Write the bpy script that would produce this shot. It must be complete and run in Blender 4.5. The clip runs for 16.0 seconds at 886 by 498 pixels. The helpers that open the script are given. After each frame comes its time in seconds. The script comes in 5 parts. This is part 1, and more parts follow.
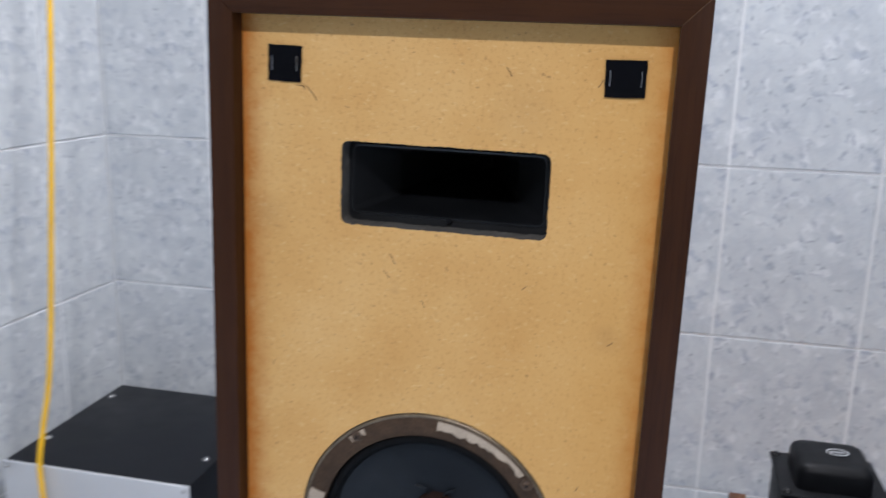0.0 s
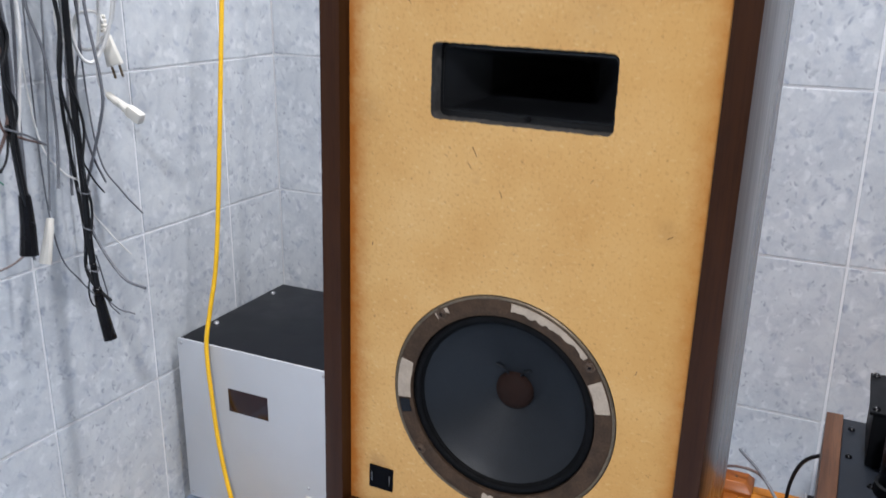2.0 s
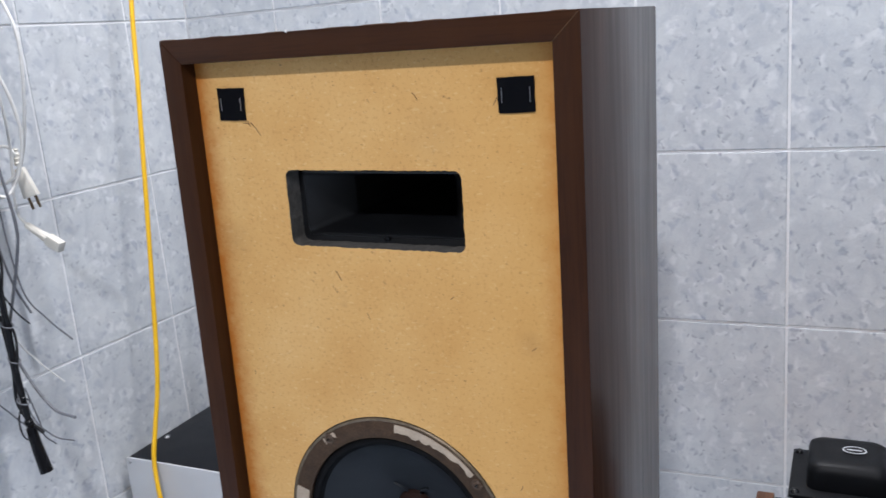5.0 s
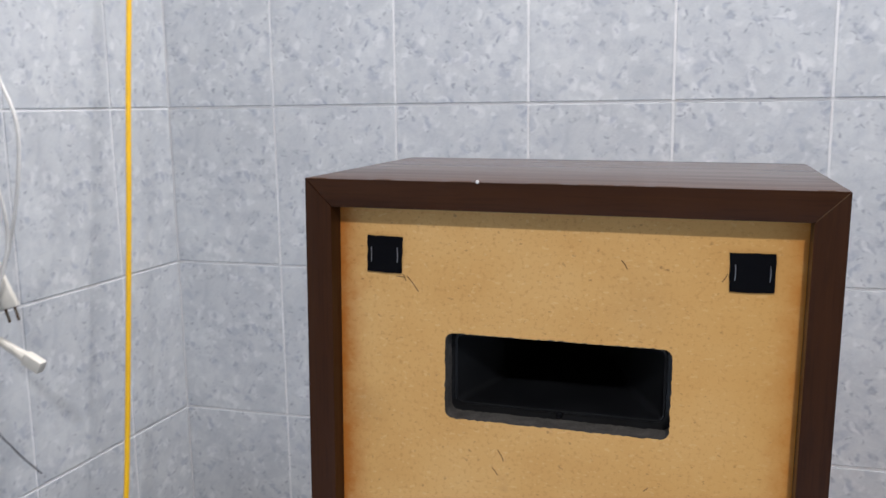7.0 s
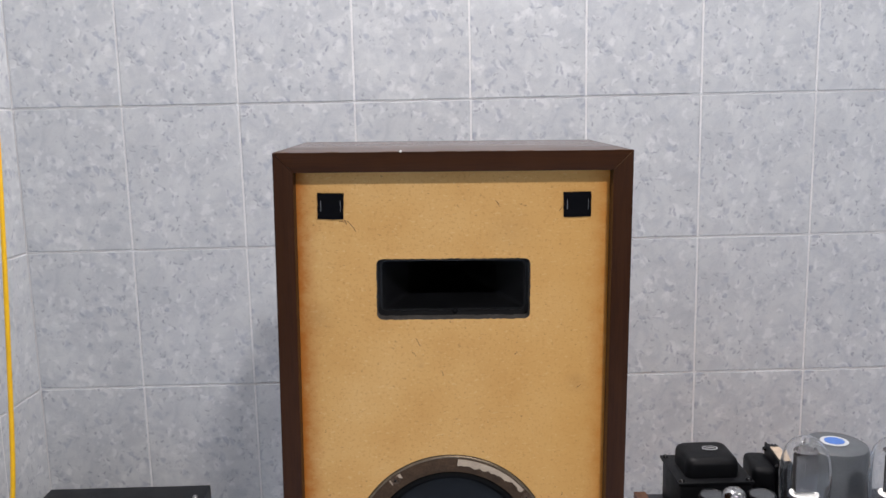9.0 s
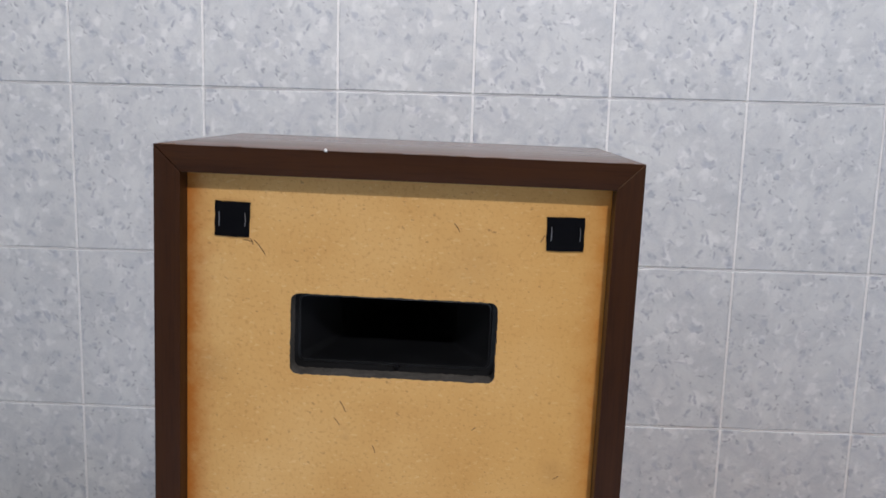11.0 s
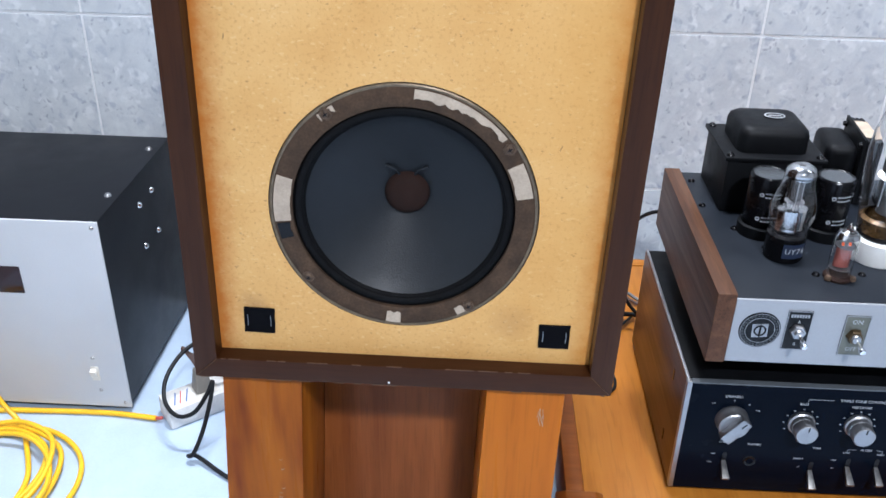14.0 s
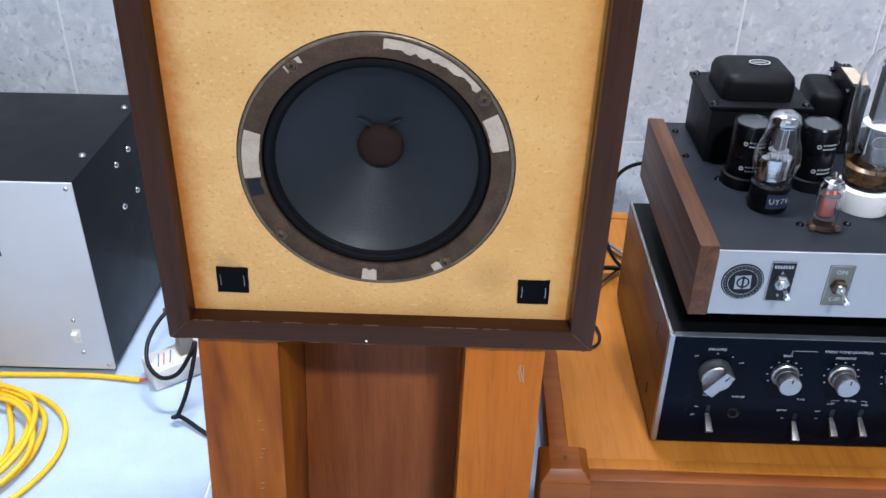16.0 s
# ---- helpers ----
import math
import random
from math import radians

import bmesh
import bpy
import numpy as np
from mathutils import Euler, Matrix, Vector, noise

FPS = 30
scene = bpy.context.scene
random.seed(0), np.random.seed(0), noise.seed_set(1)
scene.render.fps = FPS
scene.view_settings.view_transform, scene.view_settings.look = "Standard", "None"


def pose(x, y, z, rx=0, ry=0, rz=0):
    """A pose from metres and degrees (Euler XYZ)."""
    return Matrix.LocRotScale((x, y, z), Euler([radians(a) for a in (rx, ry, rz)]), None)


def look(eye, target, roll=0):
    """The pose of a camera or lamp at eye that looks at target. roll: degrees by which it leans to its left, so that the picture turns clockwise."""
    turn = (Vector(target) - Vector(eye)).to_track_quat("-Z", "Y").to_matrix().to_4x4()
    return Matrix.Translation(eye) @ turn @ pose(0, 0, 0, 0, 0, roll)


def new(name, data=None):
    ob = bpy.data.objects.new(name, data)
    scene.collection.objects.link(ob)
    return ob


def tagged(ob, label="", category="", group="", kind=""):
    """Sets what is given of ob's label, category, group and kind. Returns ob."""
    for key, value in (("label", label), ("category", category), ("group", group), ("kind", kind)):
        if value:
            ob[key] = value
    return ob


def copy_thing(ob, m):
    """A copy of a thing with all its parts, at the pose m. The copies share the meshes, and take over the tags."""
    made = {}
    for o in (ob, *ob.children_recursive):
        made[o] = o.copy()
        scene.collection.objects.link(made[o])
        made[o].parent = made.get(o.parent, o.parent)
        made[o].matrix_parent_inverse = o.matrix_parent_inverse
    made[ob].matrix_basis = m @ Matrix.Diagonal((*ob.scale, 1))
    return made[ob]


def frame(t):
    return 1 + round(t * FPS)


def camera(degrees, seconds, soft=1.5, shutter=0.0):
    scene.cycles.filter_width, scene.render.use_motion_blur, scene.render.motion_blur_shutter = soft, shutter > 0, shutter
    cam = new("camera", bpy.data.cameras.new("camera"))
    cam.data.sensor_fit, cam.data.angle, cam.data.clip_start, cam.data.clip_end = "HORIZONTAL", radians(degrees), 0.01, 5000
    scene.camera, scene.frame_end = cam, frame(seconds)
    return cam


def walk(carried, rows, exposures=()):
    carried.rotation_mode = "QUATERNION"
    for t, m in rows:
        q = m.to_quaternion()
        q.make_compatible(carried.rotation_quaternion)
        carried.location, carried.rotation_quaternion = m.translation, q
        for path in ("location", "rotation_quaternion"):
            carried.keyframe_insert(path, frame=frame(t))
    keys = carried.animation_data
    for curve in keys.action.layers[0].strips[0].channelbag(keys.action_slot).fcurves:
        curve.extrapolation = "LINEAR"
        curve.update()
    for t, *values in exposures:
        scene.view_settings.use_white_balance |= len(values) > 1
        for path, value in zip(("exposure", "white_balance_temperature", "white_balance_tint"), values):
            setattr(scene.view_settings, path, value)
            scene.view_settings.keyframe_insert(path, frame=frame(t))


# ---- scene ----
cam = camera(53.8, 16.0, 1.5, 0.4)
PATH = [
    (0, (0.686, -1.281, 0.919), (0.249, 0.613, 0.447), 1.3),
    (0.3, (0.748, -1.312, 0.928), (0.076, 0.505, 0.43), -0.8),
    (0.5, (0.783, -1.325, 0.933), (0.046, 0.467, 0.44), -0.4),
    (1, (0.796, -1.33, 0.926), (0.001, 0.423, 0.383), 0.1),
    (1.5, (0.787, -1.345, 0.917), (-0.037, 0.387, 0.349), 0.4),
    (2, (0.785, -1.32, 0.899), (-0.032, 0.4, 0.29), 0.7),
    (2.3, (0.771, -1.277, 0.878), (-0.032, 0.43, 0.215), 0.5),
    (2.5, (0.761, -1.259, 0.882), (-0.006, 0.456, 0.199), 0.7),
    (3, (0.783, -1.263, 0.904), (0.058, 0.477, 0.236), 1.4),
    (3.5, (0.845, -1.284, 0.936), (0.023, 0.45, 0.371), -1.3),
    (3.7, (0.871, -1.289, 0.947), (-0.024, 0.423, 0.428), -4.1),
    (4, (0.894, -1.272, 0.945), (-0.048, 0.425, 0.464), -6.7),
    (4.2, (0.891, -1.266, 0.943), (-0.055, 0.431, 0.469), -6.7),
    (6.3, (0.749, -1.239, 0.937), (0.136, 0.617, 0.516), -0.7),
    (6.5, (0.703, -1.25, 0.962), (0.084, 0.613, 0.581), -0.6),
    (7, (0.635, -1.244, 0.999), (0.08, 0.65, 0.674), -0.8),
    (7.2, (0.616, -1.249, 1.0), (0.181, 0.677, 0.683), -1.1),
    (7.5, (0.588, -1.286, 1.01), (0.335, 0.682, 0.757), -1.5),
    (7.7, (0.564, -1.331, 1.017), (0.403, 0.651, 0.801), -1.2),
    (8, (0.545, -1.394, 1.01), (0.494, 0.591, 0.771), -1.5),
    (8.5, (0.518, -1.505, 0.992), (0.529, 0.471, 0.683), -1.5),
    (8.7, (0.52, -1.54, 0.995), (0.54, 0.433, 0.668), -1.5),
    (10.8, (0.594, -1.306, 0.978), (0.577, 0.666, 0.646), 1.9),
    (11, (0.6, -1.305, 0.983), (0.543, 0.667, 0.659), 1.6),
    (11.5, (0.61, -1.314, 0.986), (0.519, 0.661, 0.682), 1.0),
    (12, (0.605, -1.303, 0.967), (0.495, 0.668, 0.651), 0.9),
    (12.3, (0.587, -1.292, 0.933), (0.496, 0.661, 0.509), 0.8),
    (12.5, (0.584, -1.285, 0.905), (0.481, 0.626, 0.322), 1.1),
    (13, (0.577, -1.284, 0.864), (0.497, 0.537, 0.039), 1.3),
    (13.5, (0.586, -1.28, 0.846), (0.508, 0.496, -0.07), 1.4),
    (14, (0.592, -1.275, 0.838), (0.528, 0.47, -0.137), 1.3),
    (14.5, (0.589, -1.273, 0.833), (0.529, 0.458, -0.167), 1.1),
    (15, (0.595, -1.271, 0.834), (0.54, 0.449, -0.185), 1.1),
    (15.5, (0.601, -1.266, 0.831), (0.549, 0.44, -0.211), 0.9),
    (16, (0.605, -1.261, 0.829), (0.56, 0.435, -0.231), 0.7),
]
EXPOSURES = [(0, -0.33, 6080, 14), (1.0, -0.38, 6120, 14), (2.5, -0.16, 6100, 14), (3.3, -0.16, 6100, 14), (4.2, -0.33, 6100, 14), (6.3, -0.26, 6260, 14), (7.0, -0.52, 6400, 15), (7.5, -0.50, 6520, 16), (8.0, -0.88, 6640, 16), (8.5, -0.46, 6660, 17), (10.8, -0.52, 6560, 16), (12.0, -0.52, 6540, 16), (12.6, -0.46, 6500, 17), (13.0, 0.02, 6150, 13), (13.4, 0.26, 5800, 11), (14.2, 0.24, 5760, 12), (16.0, 0.16, 5740, 13)]
walk(cam, [(t, look(eye, target, roll)) for t, eye, target, roll in PATH], EXPOSURES)

# ---- light ----
world = bpy.data.worlds.new("room_world")
scene.world = world
world.use_nodes = True
world.node_tree.nodes["Background"].inputs[0].default_value = (0.75, 0.82, 1.0, 1)
world.node_tree.nodes["Background"].inputs[1].default_value = 0.15


def ceiling_light(name, x, y, z, size, watts):
    lamp = bpy.data.lights.new(name, "AREA")
    if size > 0.5:
        lamp.shape, lamp.size, lamp.size_y = "RECTANGLE", size, 0.10
    else:
        lamp.shape, lamp.size = "DISK", size
    lamp.energy, lamp.color = watts, (1.0, 0.985, 0.96)
    ob = new(name, lamp)
    ob.matrix_world = pose(x, y, z)
    return ob


# a round lamp far behind the eye, a short tube near the back wall; the long one further east is an unseen fill, added
# to brighten the side wall
LAMPS = [(1.08, -2.52, 2.41, 0.20, 82.0), (0.60, -0.36, 2.41, 0.6, 54.0), (2.60, -0.50, 2.41, 1.2, 6.0)]
for lx, ly, lz, ls, lw in LAMPS:
    ceiling_light("ceiling_light", lx, ly, lz, ls, lw)

# ---- materials ----


def node_mat(name):
    m = bpy.data.materials.new(name)
    m.use_nodes = True
    t = m.node_tree
    return m, t, t.nodes["Principled BSDF"]


def add(t, kind, **values):
    n = t.nodes.new(kind)
    for key, value in values.items():
        n.inputs[key].default_value = value
    return n


def coords(t, stretch=(1, 1, 1), offset=False, turn=(0, 0, 0)):
    tc = add(t, "ShaderNodeTexCoord")
    mp = add(t, "ShaderNodeMapping", Scale=stretch, Rotation=[radians(a) for a in turn])
    t.links.new(tc.outputs["Object"], mp.inputs["Vector"])
    if offset:
        info = add(t, "ShaderNodeObjectInfo")
        times = add(t, "ShaderNodeMath")
        times.operation = "MULTIPLY"
        times.inputs[1].default_value = 13.7
        t.links.new(info.outputs["Random"], times.inputs[0])
        t.links.new(times.outputs[0], mp.inputs["Location"])
    return mp.outputs["Vector"]


def noise_tex(t, vec, scale, detail=4, rough=0.55, warp=0.0):
    n = add(t, "ShaderNodeTexNoise", Scale=scale, Detail=detail, Roughness=rough, Distortion=warp)
    t.links.new(vec, n.inputs["Vector"])
    return n.outputs["Fac"]


def ramp(t, fac, stops):
    r = add(t, "ShaderNodeValToRGB")
    els = r.color_ramp.elements
    while len(els) < len(stops):
        els.new(0.5)
    for e, (p, c) in zip(els, stops):
        e.position = p
        e.color = (*c, 1) if len(c) == 3 else c
    t.links.new(fac, r.inputs["Fac"])
    return r.outputs["Color"]


def mix(t, fac, a, b, kind="MIX"):
    n = t.nodes.new("ShaderNodeMix")
    n.data_type, n.blend_type = "RGBA", kind
    for key, value in ((0, fac), (6, a), (7, b)):
        if isinstance(value, (int, float)):
            n.inputs[key].default_value = value
        elif isinstance(value, tuple):
            n.inputs[key].default_value = (*value, 1)
        else:
            t.links.new(value, n.inputs[key])
    return n.outputs[2]


def bump(t, b, height, strength=0.2, distance=0.001):
    n = add(t, "ShaderNodeBump", Strength=strength, Distance=distance)
    t.links.new(height, n.inputs["Height"])
    t.links.new(n.outputs["Normal"], b.inputs["Normal"])


def plain(name, colour, rough=0.5, metal=0.0, var=0.12, scale=30.0, fine=400.0, relief=0.15, offset=False, spec=0.5):
    """Paint, plastic or metal with stains at two scales and fine relief."""
    m, t, b = node_mat(name)
    v = coords(t, offset=offset)
    big, small = noise_tex(t, v, scale, 5), noise_tex(t, v, fine, 3)
    dark = tuple(c * (1 - var) for c in colour)
    light = tuple(min(1, c * (1 + var * 0.7)) for c in colour)
    c1 = ramp(t, big, [(0.3, dark), (0.7, light)])
    c2 = ramp(t, small, [(0.35, (1 - var * 0.7,) * 3), (0.65, (1, 1, 1))])
    t.links.new(mix(t, 1.0, c1, c2, "MULTIPLY"), b.inputs["Base Color"])
    r = ramp(t, big, [(0.3, (rough * 0.85,) * 3), (0.7, (min(1, rough * 1.15),) * 3)])
    t.links.new(r, b.inputs["Roughness"])
    b.inputs["Metallic"].default_value = metal
    b.inputs["Specular IOR Level"].default_value = spec
    if relief:
        bump(t, b, small, relief, 0.0005)
    return m


def wood(name, dark, mid, light, along=(1, 1, 0.06), scale=60.0, rough=0.4, stain=0.35, relief=0.12, spec=0.5, pore=0.62, patch=9.0, edge=(0.35, 0.65), flow=(1, 1, 0.45), coat=0.0):
    """Veneer or board: grain stretched along one axis, pores and broad stains."""
    m, t, b = node_mat(name)
    v = coords(t, along, offset=True)
    grain = noise_tex(t, v, scale, 6, 0.6, 0.8)
    pores = noise_tex(t, v, scale * 9, 2, 0.5)
    soft = noise_tex(t, coords(t, flow), patch, 4)
    c = ramp(t, grain, [(0.28, dark), (0.5, mid), (0.75, light)])
    c = mix(t, 1.0, c, ramp(t, pores, [(0.36, (pore,) * 3), (0.48, (1, 1, 1))]), "MULTIPLY")
    c = mix(t, stain, c, ramp(t, soft, [(edge[0], dark), (edge[1], light)]))
    t.links.new(c, b.inputs["Base Color"])
    t.links.new(ramp(t, grain, [(0.3, (rough * 1.15,) * 3), (0.7, (rough * 0.85,) * 3)]), b.inputs["Roughness"])
    b.inputs["Specular IOR Level"].default_value = spec
    if coat:
        b.inputs["Coat Weight"].default_value = coat
        b.inputs["Coat IOR"].default_value = 1.15
        b.inputs["Coat Roughness"].default_value = 0.2
    bump(t, b, pores, relief, 0.0004)
    return m


def print_coords(t):
    """Object coordinates, moved on for each of four prints."""
    tc, info = add(t, "ShaderNodeTexCoord"), add(t, "ShaderNodeObjectInfo")
    four, whole, apart = (add(t, "ShaderNodeMath") for _ in range(3))
    four.operation, whole.operation, apart.operation = "MULTIPLY", "FLOOR", "MULTIPLY"
    four.inputs[1].default_value, apart.inputs[1].default_value = 4.0, 2.37
    t.links.new(info.outputs["Random"], four.inputs[0])
    t.links.new(four.outputs[0], whole.inputs[0])
    t.links.new(whole.outputs[0], apart.inputs[0])
    shift = add(t, "ShaderNodeVectorMath")
    shift.operation = "ADD"
    t.links.new(tc.outputs["Object"], shift.inputs[0])
    t.links.new(apart.outputs[0], shift.inputs[1])
    return shift.outputs["Vector"]


def tile_material():
    """Glazed wall tile printed with pale chips and grey-blue flecks in a soft ground; four prints in turn."""
    m, t, b = node_mat("tile_glaze")
    v = print_coords(t)
    cloud = noise_tex(t, v, 11, 3, 0.5)
    c = ramp(t, cloud, [(0.35, (0.50, 0.525, 0.545)), (0.65, (0.565, 0.59, 0.605))])
    blotch = noise_tex(t, v, 38, 4, 0.6, 0.8)
    c = mix(t, 1.0, c, ramp(t, blotch, [(0.34, (0.86, 0.87, 0.90)), (0.60, (1, 1, 1))]), "MULTIPLY")
    ragged = mix(t, 0.045, v, noise_colour(t, v, 42))
    # chips: (size, share, strength, colour, shift)
    for scale, lo, amount, tint, shift in ((44, 0.62, 0.58, (0.70, 0.715, 0.725), 1.3), (72, 0.66, 0.5, (0.68, 0.695, 0.71), 9.1),
                                           (60, 0.74, 0.6, (0.335, 0.365, 0.44), 3.1), (86, 0.76, 0.64, (0.285, 0.31, 0.38), 7.7), (125, 0.80, 0.7, (0.25, 0.27, 0.32), 5.3)):
        cell = add(t, "ShaderNodeTexVoronoi", Scale=scale, Randomness=1.0)
        place = add(t, "ShaderNodeMapping", Location=(shift, shift * 2, -shift), Rotation=(0, shift, 0), Scale=(1.0, 1.0, 0.85))
        t.links.new(ragged, place.inputs["Vector"])
        t.links.new(place.outputs["Vector"], cell.inputs["Vector"])
        pick = add(t, "ShaderNodeSeparateColor")
        t.links.new(cell.outputs["Color"], pick.inputs[0])
        chosen = ramp(t, pick.outputs[1], [(lo, (0, 0, 0)), (lo + 0.16, (amount,) * 3)])
        inside = ramp(t, cell.outputs["Distance"], [(0.20, (1, 1, 1)), (0.50, (0, 0, 0))])
        c = mix(t, mix(t, 1.0, chosen, inside, "MULTIPLY"), c, tint)
    speck = noise_tex(t, v, 95, 3, 0.6, 0.3)
    c = mix(t, ramp(t, speck, [(0.62, (0, 0, 0)), (0.74, (0.45,) * 3)]), c, (0.31, 0.335, 0.40))
    grain = noise_tex(t, v, 420, 2)
    c = mix(t, 1.0, c, ramp(t, grain, [(0.3, (0.94,) * 3), (0.7, (1, 1, 1))]), "MULTIPLY")
    t.links.new(c, b.inputs["Base Color"])
    b.inputs["Roughness"].default_value = 0.34
    b.inputs["Specular IOR Level"].default_value = 0.35
    bump(t, b, noise_tex(t, v, 60, 2), 0.06, 0.0006)
    return m


def noise_colour(t, v, scale):
    n = add(t, "ShaderNodeTexNoise", Scale=scale, Detail=2)
    t.links.new(v, n.inputs["Vector"])
    return n.outputs["Color"]


def chipboard_material(half_w):
    """Raw chipboard: tan with pressed flakes, dark slivers, and varnish that crept in along the rim."""
    m, t, b = node_mat("chipboard")
    v = coords(t)
    cloud = noise_tex(t, v, 14, 4)
    c = ramp(t, cloud, [(0.3, (0.560, 0.308, 0.096)), (0.5, (0.605, 0.349, 0.118)), (0.72, (0.640, 0.388, 0.146))])
    flake = noise_tex(t, v, 320, 4, 0.65, 0.0)
    c = mix(t, 1.0, c, ramp(t, flake, [(0.28, (0.80, 0.75, 0.67)), (0.47, (1, 1, 1)), (0.72, (1.0, 1.0, 1.0))]), "MULTIPLY")
    for turn, scale, lo, depth, tint in ((20, 240, 0.64, 0.25, (0.74, 0.53, 0.27)), (-50, 300, 0.65, 0.22, (0.72, 0.50, 0.25)),
                                         (-65, 300, 0.70, 0.5, (0.19, 0.09, 0.032)), (15, 340, 0.71, 0.45, (0.22, 0.11, 0.04)), (60, 150, 0.755, 0.6, (0.17, 0.08, 0.028))):
        stretched = coords(t, (0.75, 1, 1.25), turn=(0, turn, 0))
        sliver = noise_tex(t, stretched, scale, 2, 0.5, 0.0)
        c = mix(t, ramp(t, sliver, [(lo, (0, 0, 0)), (lo + 0.05, (depth,) * 3)]), c, tint)
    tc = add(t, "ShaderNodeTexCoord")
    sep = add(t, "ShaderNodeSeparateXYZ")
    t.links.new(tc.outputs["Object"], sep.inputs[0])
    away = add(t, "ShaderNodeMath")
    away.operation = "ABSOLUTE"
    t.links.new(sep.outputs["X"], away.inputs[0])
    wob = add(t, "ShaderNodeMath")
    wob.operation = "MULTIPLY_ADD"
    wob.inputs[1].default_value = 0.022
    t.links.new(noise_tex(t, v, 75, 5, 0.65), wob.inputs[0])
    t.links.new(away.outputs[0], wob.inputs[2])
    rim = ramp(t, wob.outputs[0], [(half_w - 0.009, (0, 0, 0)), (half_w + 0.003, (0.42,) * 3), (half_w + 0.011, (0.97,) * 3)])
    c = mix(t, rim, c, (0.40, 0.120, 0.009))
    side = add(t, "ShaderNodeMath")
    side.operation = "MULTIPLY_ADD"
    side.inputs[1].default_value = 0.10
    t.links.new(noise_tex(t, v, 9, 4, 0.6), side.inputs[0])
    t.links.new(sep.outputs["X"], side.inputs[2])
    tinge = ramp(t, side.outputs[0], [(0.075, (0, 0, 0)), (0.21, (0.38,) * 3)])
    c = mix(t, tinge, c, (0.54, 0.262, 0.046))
    for sx, sz, size, dark in ((-0.117, 0.066, 0.016, 0.55), (0.090, 0.062, 0.022, 0.35), (-0.028, 0.352, 0.008, 0.5), (0.128, 0.330, 0.014, 0.3), (-0.125, 0.40, 0.02, 0.22), (0.06, 0.485, 0.03, 0.15)):
        far = add(t, "ShaderNodeVectorMath")
        far.operation = "DISTANCE"
        far.inputs[1].default_value = (sx, 0.0155, sz)
        t.links.new(mix(t, 0.012, v, noise_colour(t, v, 70)), far.inputs[0])
        c = mix(t, ramp(t, far.outputs["Value"], [(0.0, (dark,) * 3), (size, (0, 0, 0))]), c, (0.22, 0.115, 0.045))
    t.links.new(c, b.inputs["Base Color"])
    b.inputs["Roughness"].default_value = 0.62
    b.inputs["Specular IOR Level"].default_value = 0.3
    bump(t, b, flake, 0.22, 0.0005)
    return m


def glass_material(name, tint=(1, 1, 1)):
    m, t, b = node_mat(name)
    b.inputs["Base Color"].default_value = (*tint, 1)
    b.inputs["Transmission Weight"].default_value = 1.0
    b.inputs["Roughness"].default_value = 0.02
    b.inputs["IOR"].default_value = 1.45
    return m


def glow_material(name, colour, strength):
    m, t, b = node_mat(name)
    b.inputs["Base Color"].default_value = (*colour, 1)
    b.inputs["Emission Color"].default_value = (*colour, 1)
    b.inputs["Emission Strength"].default_value = strength
    return m


TILE = tile_material()
GROUT = plain("white_grout", (0.74, 0.75, 0.76), 0.8, var=0.08, scale=25, fine=300)
PLASTER = plain("grey_plaster", (0.36, 0.37, 0.38), 0.85, var=0.05, scale=3, fine=120)
FLOOR = plain("pale_blue_floor_tile", (0.42, 0.515, 0.64), 0.32, var=0.07, scale=16, fine=260, relief=0.05)
WALNUT = wood("walnut_veneer", (0.023, 0.0068, 0.0018), (0.036, 0.0115, 0.0031), (0.053, 0.0182, 0.0056), (1, 1, 0.05), 70, 0.42, 0.3, relief=0.02, spec=0.12, pore=0.74, coat=0.9)
WALNUT_X = wood("walnut_veneer_crosswise", (0.023, 0.0068, 0.0018), (0.036, 0.0115, 0.0031), (0.053, 0.0182, 0.0056), (0.05, 1, 1), 70, 0.42, 0.3, relief=0.02, spec=0.12, pore=0.74, coat=0.9)
HONEY = wood("honey_varnished_wood", (0.30, 0.076, 0.004), (0.39, 0.106, 0.006), (0.46, 0.138, 0.010), (1, 1, 0.05), 40, 0.3, 0.3, spec=0.14, pore=0.84)
HONEY_DARK = wood("worn_honey_wood", (0.105, 0.017, 0.003), (0.27, 0.062, 0.004), (0.42, 0.135, 0.008), (1, 1, 0.04), 40, 0.3, 0.7, spec=0.14, pore=0.8, patch=19.0, edge=(0.34, 0.66), flow=(1.3, 1, 0.22))
PANEL_BROWN = wood("red_brown_board", (0.135, 0.034, 0.007), (0.215, 0.063, 0.014), (0.29, 0.094, 0.024), (1, 1, 0.04), 60, 0.33, 0.45, spec=0.16, pore=0.75, flow=(1, 1, 0.2), patch=14)
TABLE_TOP = wood("amber_table_wood", (0.30, 0.100, 0.011), (0.37, 0.135, 0.016), (0.43, 0.168, 0.024), (1, 0.06, 1), 34, 0.33, 0.3, spec=0.16, pore=0.82)
TABLE_RAIL = wood("red_brown_rail_wood", (0.12, 0.030, 0.005), (0.20, 0.056, 0.009), (0.28, 0.088, 0.015), (0.06, 1, 1), 45, 0.36, 0.35, pore=0.8, spec=0.2)
AMP_WOOD = wood("brown_amplifier_wood", (0.048, 0.018, 0.008), (0.082, 0.034, 0.015), (0.125, 0.056, 0.026), (1, 0.05, 1), 70, 0.45, 0.2, spec=0.25)
CASE_WOOD = wood("amber_case_veneer", (0.060, 0.019, 0.0045), (0.100, 0.034, 0.008), (0.145, 0.052, 0.013), (1, 0.05, 1), 60, 0.35, 0.25, spec=0.2)
